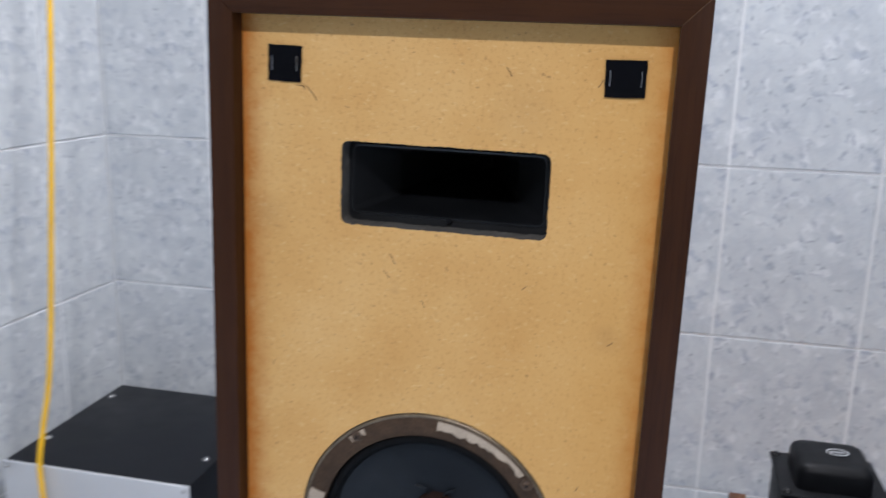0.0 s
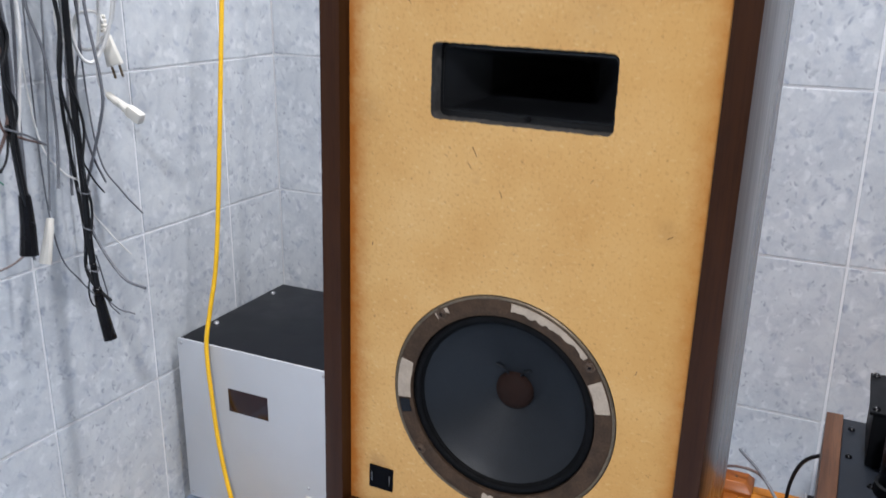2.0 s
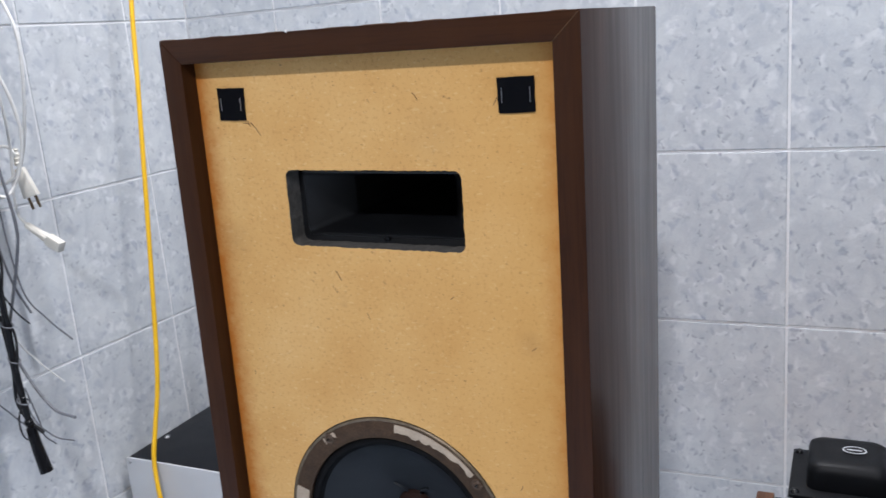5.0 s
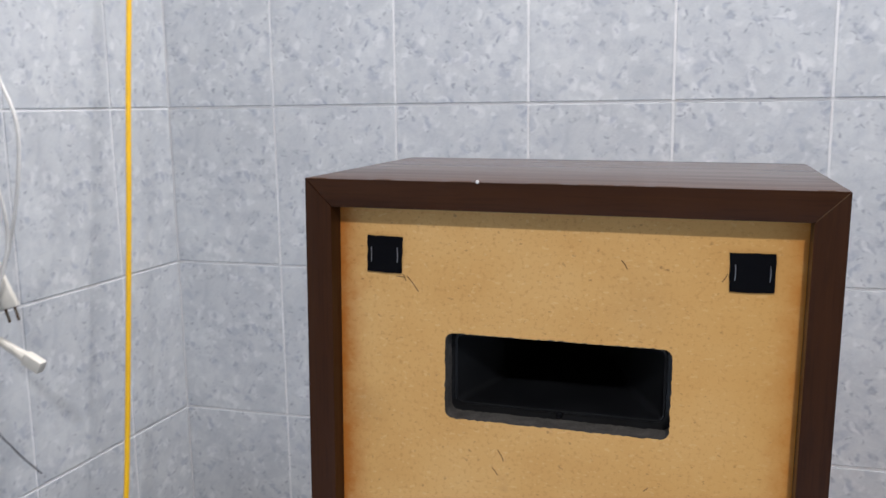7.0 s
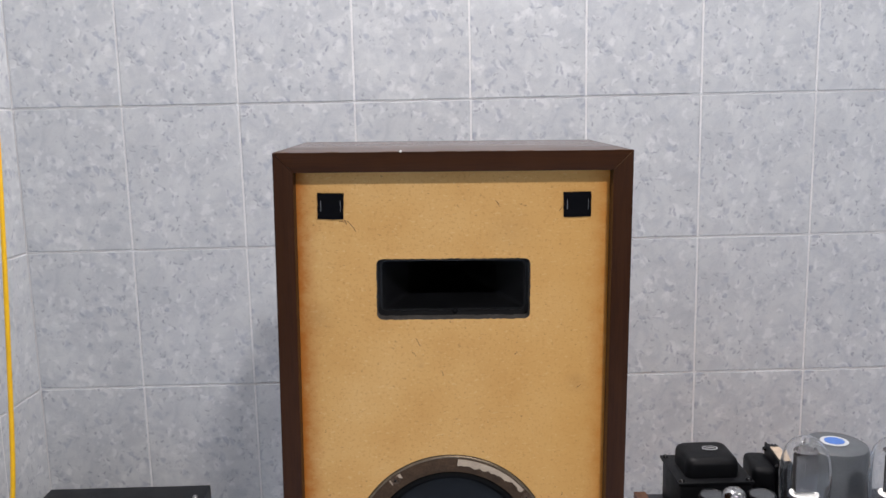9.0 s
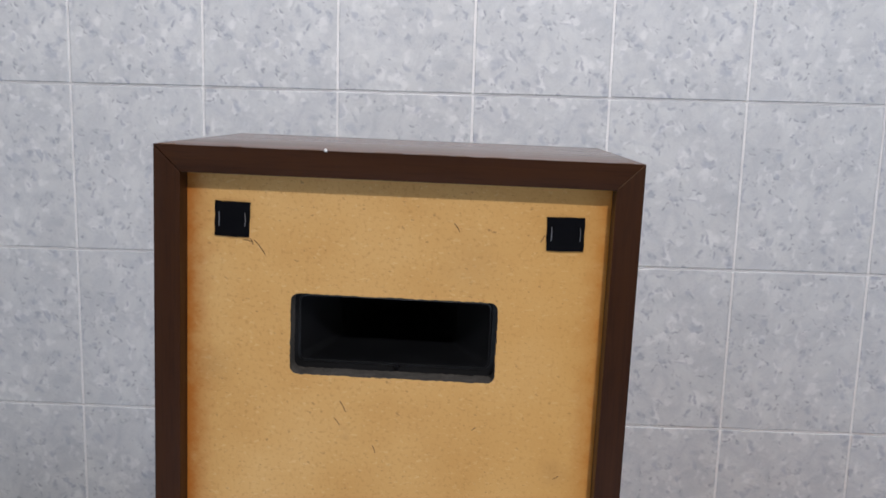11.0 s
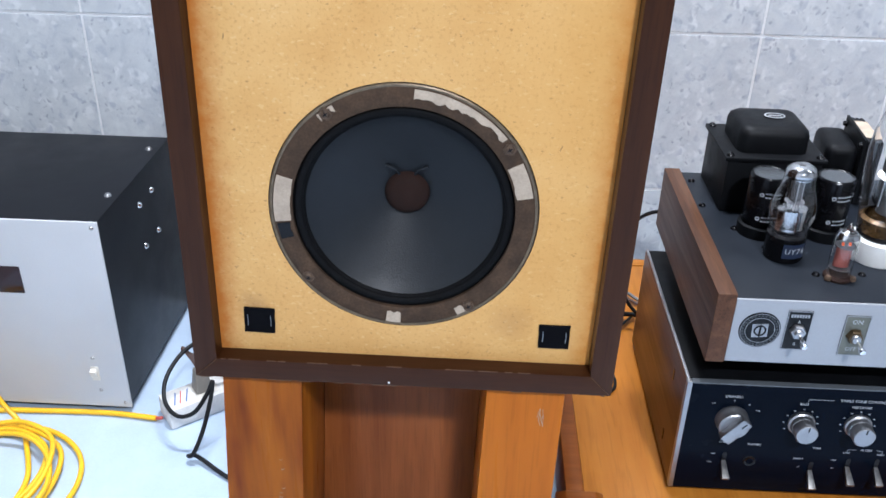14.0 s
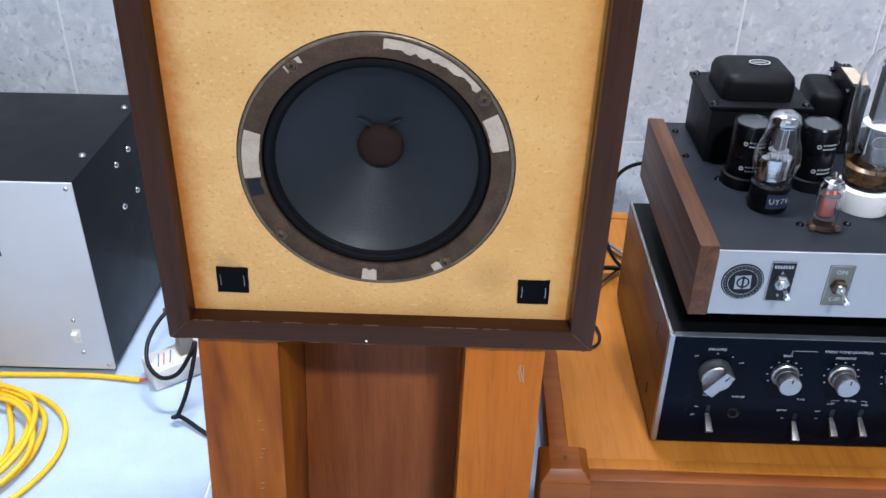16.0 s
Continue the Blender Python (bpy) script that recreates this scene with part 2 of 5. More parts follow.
BLACK_PAINT = plain("black_crackle_paint", (0.0026, 0.003, 0.004), 0.5, var=0.2, scale=40, fine=900, relief=0.3, spec=0.14)
BLACK_SHEET = plain("black_sheet_metal", (0.0052, 0.0062, 0.0088), 0.40, var=0.18, scale=20, fine=700, relief=0.2, spec=0.2)
DECK = plain("dark_grey_deck_paint", (0.0095, 0.0122, 0.0172), 0.42, var=0.15, scale=25, fine=800, relief=0.2, spec=0.18)
BLACK_PLASTIC = plain("black_plastic", (0.003, 0.003, 0.004), 0.25, var=0.2, scale=60, fine=600, spec=0.25)
FACEPLATE = plain("blue_black_faceplate", (0.0014, 0.0030, 0.0074), 0.24, var=0.15, scale=12, fine=900, relief=0.05, spec=0.05)
RUBBER = plain("black_cable_rubber", (0.005, 0.0055, 0.007), 0.5, var=0.25, scale=50, spec=0.3)
GREY_CABLE = plain("grey_cable_sheath", (0.13, 0.135, 0.15), 0.55, var=0.2, scale=50)
BROWN_CABLE = plain("brown_cable_sheath", (0.10, 0.06, 0.05), 0.55, var=0.2, scale=50)
WHITE_CABLE = plain("white_cable_plastic", (0.70, 0.69, 0.66), 0.45, var=0.1, scale=40)
YELLOW = plain("yellow_cable_sheath", (0.82, 0.47, 0.008), 0.38, var=0.1, scale=30)
SILVER = plain("silver_panel_paint", (0.52, 0.535, 0.555), 0.42, 0.1, var=0.05, scale=8, fine=500, relief=0.06)
AMP_FACE = plain("satin_aluminium_panel", (0.335, 0.345, 0.365), 0.36, 0.25, var=0.06, scale=10, fine=700, relief=0.06)
ALUMINIUM = plain("brushed_aluminium", (0.40, 0.40, 0.41), 0.46, 1.0, var=0.12, scale=80, fine=900)
DULL_LEVER = plain("dull_lever_metal", (0.27, 0.26, 0.25), 0.45, 1.0, var=0.2, scale=200)
CHROME = plain("chrome", (0.75, 0.75, 0.76), 0.1, 1.0, var=0.05)
STEEL = plain("steel_screw", (0.45, 0.45, 0.46), 0.35, 1.0, var=0.15)
BRASS = plain("aged_brass", (0.15, 0.105, 0.06), 0.45, 0.9, var=0.3)
RUSTY = plain("rusty_screw", (0.10, 0.062, 0.038), 0.6, 0.35, var=0.45, scale=300)
CLOTH = plain("black_hook_fabric", (0.0022, 0.0024, 0.004), 0.9, var=0.3, scale=200, fine=1500, relief=0.5, spec=0.1)
GASKET = plain("brown_gasket_card", (0.066, 0.040, 0.024), 0.75, var=0.4, scale=70, fine=500, relief=0.5, spec=0.2)
TORN = plain("bare_paper_layer", (0.43, 0.345, 0.26), 0.8, var=0.2, scale=60, fine=500, relief=0.4)
RIM_METAL = plain("dull_rim_metal", (0.17, 0.13, 0.085), 0.45, 0.6, var=0.3, scale=80)
CONE = plain("blue_black_paper_cone", (0.0085, 0.0105, 0.0135), 0.5, var=0.15, scale=24, fine=700, relief=0.35, spec=0.32)
SURROUND = plain("black_cloth_surround", (0.0022, 0.0022, 0.0026), 0.65, var=0.25, scale=120, fine=900, relief=0.5, spec=0.12)
CAP = plain("brown_felt_dust_cap", (0.020, 0.0095, 0.007), 0.85, var=0.25, scale=150, fine=1200, relief=0.5, spec=0.15)
CUT_EDGE = plain("grey_cut_board_edge", (0.105, 0.098, 0.090), 0.85, var=0.4, scale=120, fine=700, relief=0.6, spec=0.2)
EDGE_WEAR = plain("pale_worn_edge", (0.11, 0.050, 0.021), 0.6, var=0.35, scale=120)
GOUGE = plain("dark_gouge", (0.16, 0.082, 0.032), 0.9, var=0.4, scale=300)
HORN = plain("black_horn_plastic", (0.005, 0.0055, 0.0065), 0.34, var=0.2, scale=30, fine=900, spec=0.55)
DISPLAY = plain("dark_red_display_window", (0.022, 0.006, 0.007), 0.15, var=0.1)
IVORY = plain("ivory_plastic", (0.68, 0.65, 0.58), 0.4, var=0.06)
CERAMIC = plain("white_ceramic", (0.78, 0.78, 0.76), 0.25, var=0.03)
WHITE_INK = plain("white_print", (0.42, 0.44, 0.46), 0.6, var=0.05)
GREY_INK = plain("grey_print", (0.28, 0.30, 0.33), 0.6, var=0.05)
BLUE_INK = plain("blue_print", (0.05, 0.14, 0.42), 0.5, var=0.1)
RED_INK = plain("red_marker", (0.55, 0.09, 0.07), 0.6, var=0.1)
NAVY = plain("navy_label_tape", (0.012, 0.02, 0.045), 0.35, var=0.1)
OLIVE = plain("olive_switch_plate", (0.16, 0.16, 0.13), 0.4, 0.6, var=0.15)
GREY_PAINT = plain("grey_hammer_paint", (0.085, 0.095, 0.105), 0.4, var=0.15)
CAN_TOP = plain("glossy_grey_can_top", (0.05, 0.055, 0.06), 0.16, 0.2, var=0.1)
MICA = plain("grey_tube_anode", (0.10, 0.10, 0.105), 0.4, 0.7, var=0.2)
GETTER = plain("mirror_getter", (0.55, 0.55, 0.56), 0.12, 1.0, var=0.1)
AMBER = plain("amber_tube_stain", (0.10, 0.055, 0.018), 0.25, 0.3, var=0.8, scale=90)
GLASS = glass_material("tube_glass")
HEATER = glow_material("orange_heater_glow", (1.0, 0.16, 0.06), 0.25)
LAMP_GLOW = glow_material("lamp_diffuser", (0.95, 0.98, 1.0), 6.0)

# ---- mesh helpers ----


def finish(ob, smooth_deg=35):
    me = ob.data
    me.polygons.foreach_set("use_smooth", [True] * len(me.polygons))
    me.set_sharp_from_angle(angle=radians(smooth_deg))


def part(name, bm, material, parent, label="", smooth_deg=35):
    me = bpy.data.meshes.new(name)
    bm.normal_update()
    bm.to_mesh(me)
    bm.free()
    me.materials.append(material)
    ob = new(name, me)
    ob.parent = parent
    finish(ob, smooth_deg)
    if label:
        tagged(ob, label)
    return ob


def thing(name, m, label, category, group="", kind=""):
    ob = new(name)
    ob.empty_display_size = 0.02
    ob.matrix_world = m
    return tagged(ob, label, category, group, kind)


def solo(name, bm, material, m, label, category, group="", kind="", smooth_deg=35):
    ob = part(name, bm, material, None, "", smooth_deg)
    ob.matrix_world = m
    return tagged(ob, label, category, group, kind)


def box(x0, x1, y0, y1, z0, z1, r=0.0, seg=2, bm=None):
    """A box with rounded edges, on its own or added to bm."""
    own = bmesh.new()
    bmesh.ops.create_cube(own, size=1.0)
    for v in own.verts:
        v.co = Vector((x0 + (v.co.x + 0.5) * (x1 - x0), y0 + (v.co.y + 0.5) * (y1 - y0), z0 + (v.co.z + 0.5) * (z1 - z0)))
    if r:
        bmesh.ops.bevel(own, geom=own.edges[:], offset=r, segments=seg, affect="EDGES", profile=0.6)
    return join(bm, own)


def join(bm, own):
    if bm is None:
        return own
    me = bpy.data.meshes.new("joined")
    own.to_mesh(me)
    own.free()
    bm.from_mesh(me)
    bpy.data.meshes.remove(me)
    return bm


def hexa(bottom, top, r=0.0):
    """A solid between two quads of corners, given in the same turn."""
    bm = bmesh.new()
    a = [bm.verts.new(p) for p in bottom]
    b = [bm.verts.new(p) for p in top]
    bm.faces.new(a[::-1])
    bm.faces.new(b)
    n = len(a)
    for i in range(n):
        bm.faces.new((a[i], a[(i + 1) % n], b[(i + 1) % n], b[i]))
    bmesh.ops.recalc_face_normals(bm, faces=bm.faces[:])
    if r:
        bmesh.ops.bevel(bm, geom=bm.edges[:], offset=r, segments=2, affect="EDGES", profile=0.6)
    return bm


def lathe(profile, seg=48, bm=None, closed=False):
    """Turn (radius, height) pairs round the z axis."""
    own = bmesh.new()
    rings = []
    for r, z in profile:
        if r < 1e-6:
            rings.append([own.verts.new((0, 0, z))])
        else:
            rings.append([own.verts.new((r * math.cos(2 * math.pi * i / seg), r * math.sin(2 * math.pi * i / seg), z)) for i in range(seg)])
    pairs = list(zip(rings, rings[1:])) + ([(rings[-1], rings[0])] if closed else [])
    for a, b in pairs:
        for i in range(seg):
            j = (i + 1) % seg
            if len(a) == 1 and len(b) > 1:
                own.faces.new((a[0], b[i], b[j]))
            elif len(b) == 1 and len(a) > 1:
                own.faces.new((a[i], b[0], a[j]))
            elif len(a) > 1:
                own.faces.new((a[i], b[i], b[j], a[j]))
    bmesh.ops.recalc_face_normals(own, faces=own.faces[:])
    return join(bm, own)


def moved(bm, m):
    bmesh.ops.transform(bm, matrix=m, verts=bm.verts[:])
    return bm


def smooth_line(points, steps=6):
    """A Catmull-Rom line through the points."""
    p = [Vector(q) for q in points]
    p = [p[0] * 2 - p[1]] + p + [p[-1] * 2 - p[-2]]
    out = []
    for i in range(1, len(p) - 2):
        a, b, c, d = p[i - 1 : i + 3]
        for s in range(steps):
            u = s / steps
            out.append(0.5 * ((2 * b) + (c - a) * u + (2 * a - 5 * b + 4 * c - d) * u * u + (3 * b - a - 3 * c + d) * u**3))
    out.append(p[-2])
    return out


def sweep(points, radius, seg=8, steps=6, bm=None, flat=1.0):
    """A round cord along a smooth line; radius may be a pair, from start to end."""
    own = bmesh.new()
    line = smooth_line(points, steps) if steps else [Vector(q) for q in points]
    r0, r1 = radius if isinstance(radius, tuple) else (radius, radius)
    side = None
    rings = []
    for i, p in enumerate(line):
        way = (line[min(i + 1, len(line) - 1)] - line[max(i - 1, 0)]).normalized()
        if side is None:
            side = way.orthogonal().normalized()
        side = (side - way * side.dot(way)).normalized()
        up = way.cross(side)
        r = r0 + (r1 - r0) * i / (len(line) - 1)
        rings.append([own.verts.new(p + (side * math.cos(a) + up * math.sin(a) * flat) * r) for a in (2 * math.pi * k / seg for k in range(seg))])
    for a, b in zip(rings, rings[1:]):
        for k in range(seg):
            own.faces.new((a[k], a[(k + 1) % seg], b[(k + 1) % seg], b[k]))
    own.faces.new(rings[0][::-1])
    own.faces.new(rings[-1])
    return join(bm, own)


def outline_plate(points, y0, y1, bm=None):
    """A plate in the xz plane, from y0 (front) to y1."""
    own = bmesh.new()
    a = [own.verts.new((x, y0, z)) for x, z in points]
    b = [own.verts.new((x, y1, z)) for x, z in points]
    own.faces.new(a)
    own.faces.new(b[::-1])
    n = len(a)
    for i in range(n):
        own.faces.new((a[i], a[(i + 1) % n], b[(i + 1) % n], b[i]))
    bmesh.ops.recalc_face_normals(own, faces=own.faces[:])
    return join(bm, own)


def round_rect(cx, cz, w, h, r, seg=5):
    pts = []
    for sx, sz, a0 in ((1, 1, 0), (-1, 1, 90), (-1, -1, 180), (1, -1, 270)):
        for k in range(seg + 1):
            a = radians(a0 + 90 * k / seg)
            pts.append((cx + sx * (w / 2 - r) + r * math.cos(a), cz + sz * (h / 2 - r) + r * math.sin(a)))
    return pts


def lettering(text, size, material, parent, x, y, z, name="lettering", align="CENTER"):
    """Raised print on a front that faces -y."""
    curve = bpy.data.curves.new(name, "FONT")
    curve.body, curve.size, curve.align_x, curve.align_y = text, size, align, "CENTER"
    curve.extrude, curve.resolution_u = 0.00008, 2
    temp = bpy.data.objects.new(name, curve)
    me = bpy.data.meshes.new_from_object(temp)
    bpy.data.objects.remove(temp)
    me.materials.append(material)
    ob = new(name, me)
    ob.parent = parent
    ob.matrix_basis = pose(x, y, z, 90, 0, 0)
    return ob


FRONT = pose(0, 0, 0, 90, 0, 0)  # turns a z-axis lathe to face -y

# ---- the room ----
ROOM_X, ROOM_Y, ROOM_Z = 3.2, -4.4, 2.5
CORNER_X = -0.186
WALL_TURN = 87.7


def wall(name, bm, label, material=GROUT):
    return solo(name, bm, material, Matrix(), label, "wall", kind="structure")


wall_north = wall("wall_north", box(CORNER_X - 0.3, ROOM_X + 0.12, 0.0012, 0.12, 0, ROOM_Z), "back wall with white grout behind grey marbled tiles")
wall_west = wall("wall_west", box(-4.6, 0.0, 0.0012, 0.12, 0, ROOM_Z), "side wall with white grout behind grey marbled tiles")
wall_west.matrix_world = pose(CORNER_X, 0, 0, 0, 0, WALL_TURN)
wall("wall_east", box(ROOM_X, ROOM_X + 0.12, ROOM_Y, -0.002, 0, ROOM_Z), "plain grey plastered wall", PLASTER)
wall("wall_south", box(-0.6, ROOM_X + 0.12, ROOM_Y - 0.12, ROOM_Y, 0, ROOM_Z), "plain grey plastered wall", PLASTER)
solo("ceiling", box(-0.6, ROOM_X + 0.12, ROOM_Y - 0.12, 0.12, ROOM_Z, ROOM_Z + 0.1), PLASTER, Matrix(), "plain painted ceiling", "ceiling", kind="structure")
floor = solo("floor", box(-0.6, ROOM_X, ROOM_Y, 0.0, -0.12, -0.0015), GROUT, Matrix(), "pale blue tiled floor with thin joints", "floor", kind="structure")

for lx, ly, lz, ls, lw in LAMPS:
    if ls > 0.5:
        # the long batten only houses the added east fill
        fixture = thing("ceiling_lamp", pose(lx, ly, ROOM_Z), "unseen white fluorescent batten lamp on the ceiling", "lamp", "ceiling lamps")
        part("housing", box(-ls / 2 - 0.03, ls / 2 + 0.03, -0.05, 0.05, -0.045, 0, 0.006), PLASTER, fixture)
        part("tube", moved(lathe([(0, -ls / 2), (0.013, -ls / 2), (0.013, ls / 2), (0, ls / 2)], 16), Matrix.Translation((0, 0, -0.058)) @ pose(0, 0, 0, 0, 90, 0)), LAMP_GLOW, fixture, "glowing white tube")
    else:
        fixture = thing("ceiling_lamp", pose(lx, ly, ROOM_Z), "round white lamp on the ceiling", "lamp", "ceiling lamps")
        part("housing", lathe([(0, 0), (0.12, 0), (0.125, -0.04), (0.11, -0.055), (0.10, -0.055)], 40), PLASTER, fixture)
        part("diffuser", lathe([(0.10, -0.055), (0.08, -0.066), (0, -0.072)], 40), LAMP_GLOW, fixture, "glowing white diffuser")

# ---- the loudspeaker ----
CAB_W, CAB_H, CAB_D, BOARD, RECESS = 0.3418, 0.5622, 0.2365, 0.0192, 0.0158


def mitred(corners_out, corners_in, depth):
    """One board of a mitred frame, from its front quad, running back by depth."""
    quad = [corners_out[0], corners_out[1], corners_in[1], corners_in[0]]
    return hexa([(x, 0, z) for x, z in quad], [(x, depth, z) for x, z in quad], 0.0011)


def sector(cx, cz, a0, a1, inner, outer, y0, y1, jag=0.0, seed=1, bm=None, steps=None):
    """A torn piece of a ring, from angle a0 to a1 in degrees; its inner and end edges are ragged."""
    rng = random.Random(seed)
    n = steps or max(4, int(abs(a1 - a0) / 2))
    out_pts, in_pts = [], []
    for k in range(n + 1):
        a = radians(a0 + (a1 - a0) * k / n)
        out_pts.append((cx + outer * math.cos(a), cz + outer * math.sin(a)))
        r = inner + jag * rng.random()
        in_pts.append((cx + r * math.cos(a), cz + r * math.sin(a)))
    own = bmesh.new()
    rows = [[own.verts.new((x, y, z)) for x, z in pts] for pts, y in ((out_pts, y0), (in_pts, y0), (out_pts, y1), (in_pts, y1))]
    for i in range(n):
        own.faces.new((rows[0][i], rows[0][i + 1], rows[1][i + 1], rows[1][i]))
        own.faces.new((rows[0][i], rows[0][i + 1], rows[2][i + 1], rows[2][i]))
        own.faces.new((rows[1][i], rows[1][i + 1], rows[3][i + 1], rows[3][i]))
    for i in (0, n):
        own.faces.new((rows[0][i], rows[1][i], rows[3][i], rows[2][i]))
    bmesh.ops.recalc_face_normals(own, faces=own.faces[:])
    return join(bm, own)


def baffle_mesh(half, z0, z1, y0, y1, rect, disc):
    """The front board with a rounded slot and a round hole cut through it, its rims slightly ragged."""
    rng = random.Random(4)
    cx, cz, r, n = disc
    bm = bmesh.new()
    split = (rect[1] - rect[3] / 2 + cz + r) / 2  # a level between the two openings

    def band(lo, hi, hole):
        edge = []
        for x, z in hole:
            # the point where the ray from the opening's middle meets the band's rim
            mx = sum(p[0] for p in hole) / len(hole)
            mz = sum(p[1] for p in hole) / len(hole)
            dx, dz = x - mx, z - mz
            k = min((half - mx) / dx if dx > 1e-9 else 1e9, (-half - mx) / dx if dx < -1e-9 else 1e9,
                    (hi - mz) / dz if dz > 1e-9 else 1e9, (lo - mz) / dz if dz < -1e-9 else 1e9)
            edge.append((mx + dx * k, mz + dz * k))
        corner = [(half, hi), (-half, hi), (-half, lo), (half, lo)]
        m = len(hole)
        fi = [bm.verts.new((x, y0, z)) for x, z in hole]
        bi = [bm.verts.new((x, y1, z)) for x, z in hole]
        fo = [bm.verts.new((x, y0, z)) for x, z in edge]
        for i in range(m):
            j = (i + 1) % m
            bm.faces.new((fi[i], fi[j], fo[j], fo[i]))
            (xa, za), (xb, zb) = edge[i], edge[j]
            if abs(xa - xb) > 1e-6 and abs(za - zb) > 1e-6:
                c = min(corner, key=lambda q: (q[0] - (xa + xb) / 2) ** 2 + (q[1] - (za + zb) / 2) ** 2)
                bm.faces.new((fo[i], fo[j], bm.verts.new((c[0], y0, c[1]))))
        return fi, bi

    slot = []
    base = round_rect(*rect, 0.006, 4)
    for i, (x, z) in enumerate(base):
        x2, z2 = base[(i + 1) % len(base)]
        steps = max(1, int(math.hypot(x2 - x, z2 - z) / 0.0019))
        for k in range(steps):
            w = 0.0004 if steps > 1 else 0.0
            slot.append((x + (x2 - x) * k / steps + rng.uniform(-w, w), z + (z2 - z) * k / steps + rng.uniform(-w, w)))
    band(split, z1, slot)
    ring = [(cx + r * math.cos(2 * math.pi * i / n), cz + r * math.sin(2 * math.pi * i / n)) for i in range(n)]
    band(z0, split, ring)
    bmesh.ops.remove_doubles(bm, verts=bm.verts[:], dist=1e-6)
    for f in bm.faces:
        f.normal_update()
        if f.normal.y > 0:
            f.normal_flip()
    return bm, slot, ring


def tube_wall(loop, y0, y1, loop2=None):
    """The inner wall of an opening, from its front rim to its back rim."""
    bm = bmesh.new()
    a = [bm.verts.new((x, y0, z)) for x, z in loop]
    b = [bm.verts.new((x, y1, z)) for x, z in (loop2 or loop)]
    for i in range(len(a)):
        j = (i + 1) % len(a)
        bm.faces.new((a[i], b[i], b[j], a[j]))
    return bm


def loudspeaker():
    t = thing("loudspeaker", pose(0.5408, -0.7016, 0.3877, 0, 0.9, 0),
              "walnut loudspeaker with bare chipboard front on a wooden stand", "loudspeaker")
    w, h, b = CAB_W / 2, CAB_H, BOARD
    # the old case has sagged a little at one lower corner
    out = [(-w - 0.0025, -0.0033), (w, 0), (w, h), (-w, h - 0.0008)]
    inn = [(-w + b - 0.0022, b - 0.0033), (w - b, b), (w - b, h - b), (-w + b, h - b - 0.0008)]
    for i, (name, m) in enumerate((("bottom_board", WALNUT_X), ("side_board", WALNUT), ("top_board", WALNUT_X), ("side_board", WALNUT))):
        j = (i + 1) % 4
        part(name, mitred((out[i], out[j]), (inn[i], inn[j]), CAB_D - 0.001), m, t, "dark walnut veneered board with worn edges")
    part("back_panel", box(-w + b, w - b, CAB_D - 0.016, CAB_D - 0.004, b, h - b), PANEL_BROWN, t)
    half, z0, z1 = w - b + 0.0026, b - 0.0037, h - b + 0.002
    rect, disc = (-0.0003, 0.4258, 0.1515, 0.0610), (-0.0035, 0.1510, 0.1028, 96)
    board, slot, ring = baffle_mesh(half, z0, z1, RECESS, RECESS + 0.018, rect, disc)
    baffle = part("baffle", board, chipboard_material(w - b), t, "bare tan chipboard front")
    part("slot_edge", tube_wall(slot, RECESS, RECESS + 0.018), CUT_EDGE, baffle, "rough grey painted edge of the cut slot", 80)
    part("hole_edge", tube_wall(ring, RECESS, RECESS + 0.018), CUT_EDGE, baffle, "rough edge of the round hole")
    rng = random.Random(31)
    for name, a, c in (("bottom_edge", (inn[0], inn[1]), 1.0), ("top_edge", (out[3], out[2]), 0.6), ("lower_edge", (out[0], out[1]), 0.5)):
        (ax, az), (bx, bz) = a
        u = 0.01
        while u < 0.98:
            step = rng.uniform(0.02, 0.09)
            if rng.random() < c * 0.75:
                e = min(0.985, u + step * rng.uniform(0.4, 0.95))
                lift = 0.0002
                part("worn_edge", sweep([(ax + (bx - ax) * u, lift, az + (bz - az) * u), (ax + (bx - ax) * (u + e) / 2, lift - 0.0001, az + (bz - az) * (u + e) / 2), (ax + (bx - ax) * e, lift, az + (bz - az) * e)], 0.00042, 5, 2), EDGE_WEAR, t, "pale worn spot on the board edge")
            u += step
    for (ax, az), (bx, bz) in zip(out[:3], inn[:3]):
        part("mitre_line", sweep([(ax * 0.99, -0.00005, az + (bz - az) * 0.08), (bx * 1.006, -0.00005, bz + (az - bz) * 0.05)], 0.00022, 4, 0), GOUGE, t, "fine mitre joint")
    for x, z, r in ((-0.050, h - 0.0004, 0.0012), (-0.012, 0.0012, 0.0011)):
        part("paint_speck", moved(lathe([(0, r * 0.6), (r * 0.7, r * 0.4), (r, 0)], 8), Matrix.Translation((x, 0, z)) @ FRONT), CERAMIC, t, "white paint speck")
    for x, z, length, turn in ((-0.0990, 0.4890, 0.0135, -52), (-0.1080, 0.4935, 0.0060, -10), (-0.1050, 0.4930, 0.005, -65), (0.043, 0.510, 0.007, -55), (-0.036, 0.372, 0.009, -62), (-0.040, 0.360, 0.006, -55), (0.1045, 0.505, 0.006, 60), (-0.012, 0.340, 0.006, -70), (0.062, 0.36, 0.004, 40), (0.11, 0.21, 0.004, 70), (0.125, 0.325, 0.005, 35), (-0.13, 0.28, 0.004, 80)):
        dx, dz = 0.5 * length * math.cos(radians(turn)), 0.5 * length * math.sin(radians(turn))
        part("gouge", sweep([(x - dx, RECESS - 0.0001, z - dz), (x + 0.0004, RECESS - 0.0002, z + 0.0002), (x + dx, RECESS - 0.0001, z + dz)], 0.00028, 5, 2), GOUGE, baffle, "dark sliver scratch in the board")
    # horn behind the slot
    horn = new("horn")
    horn.parent = t
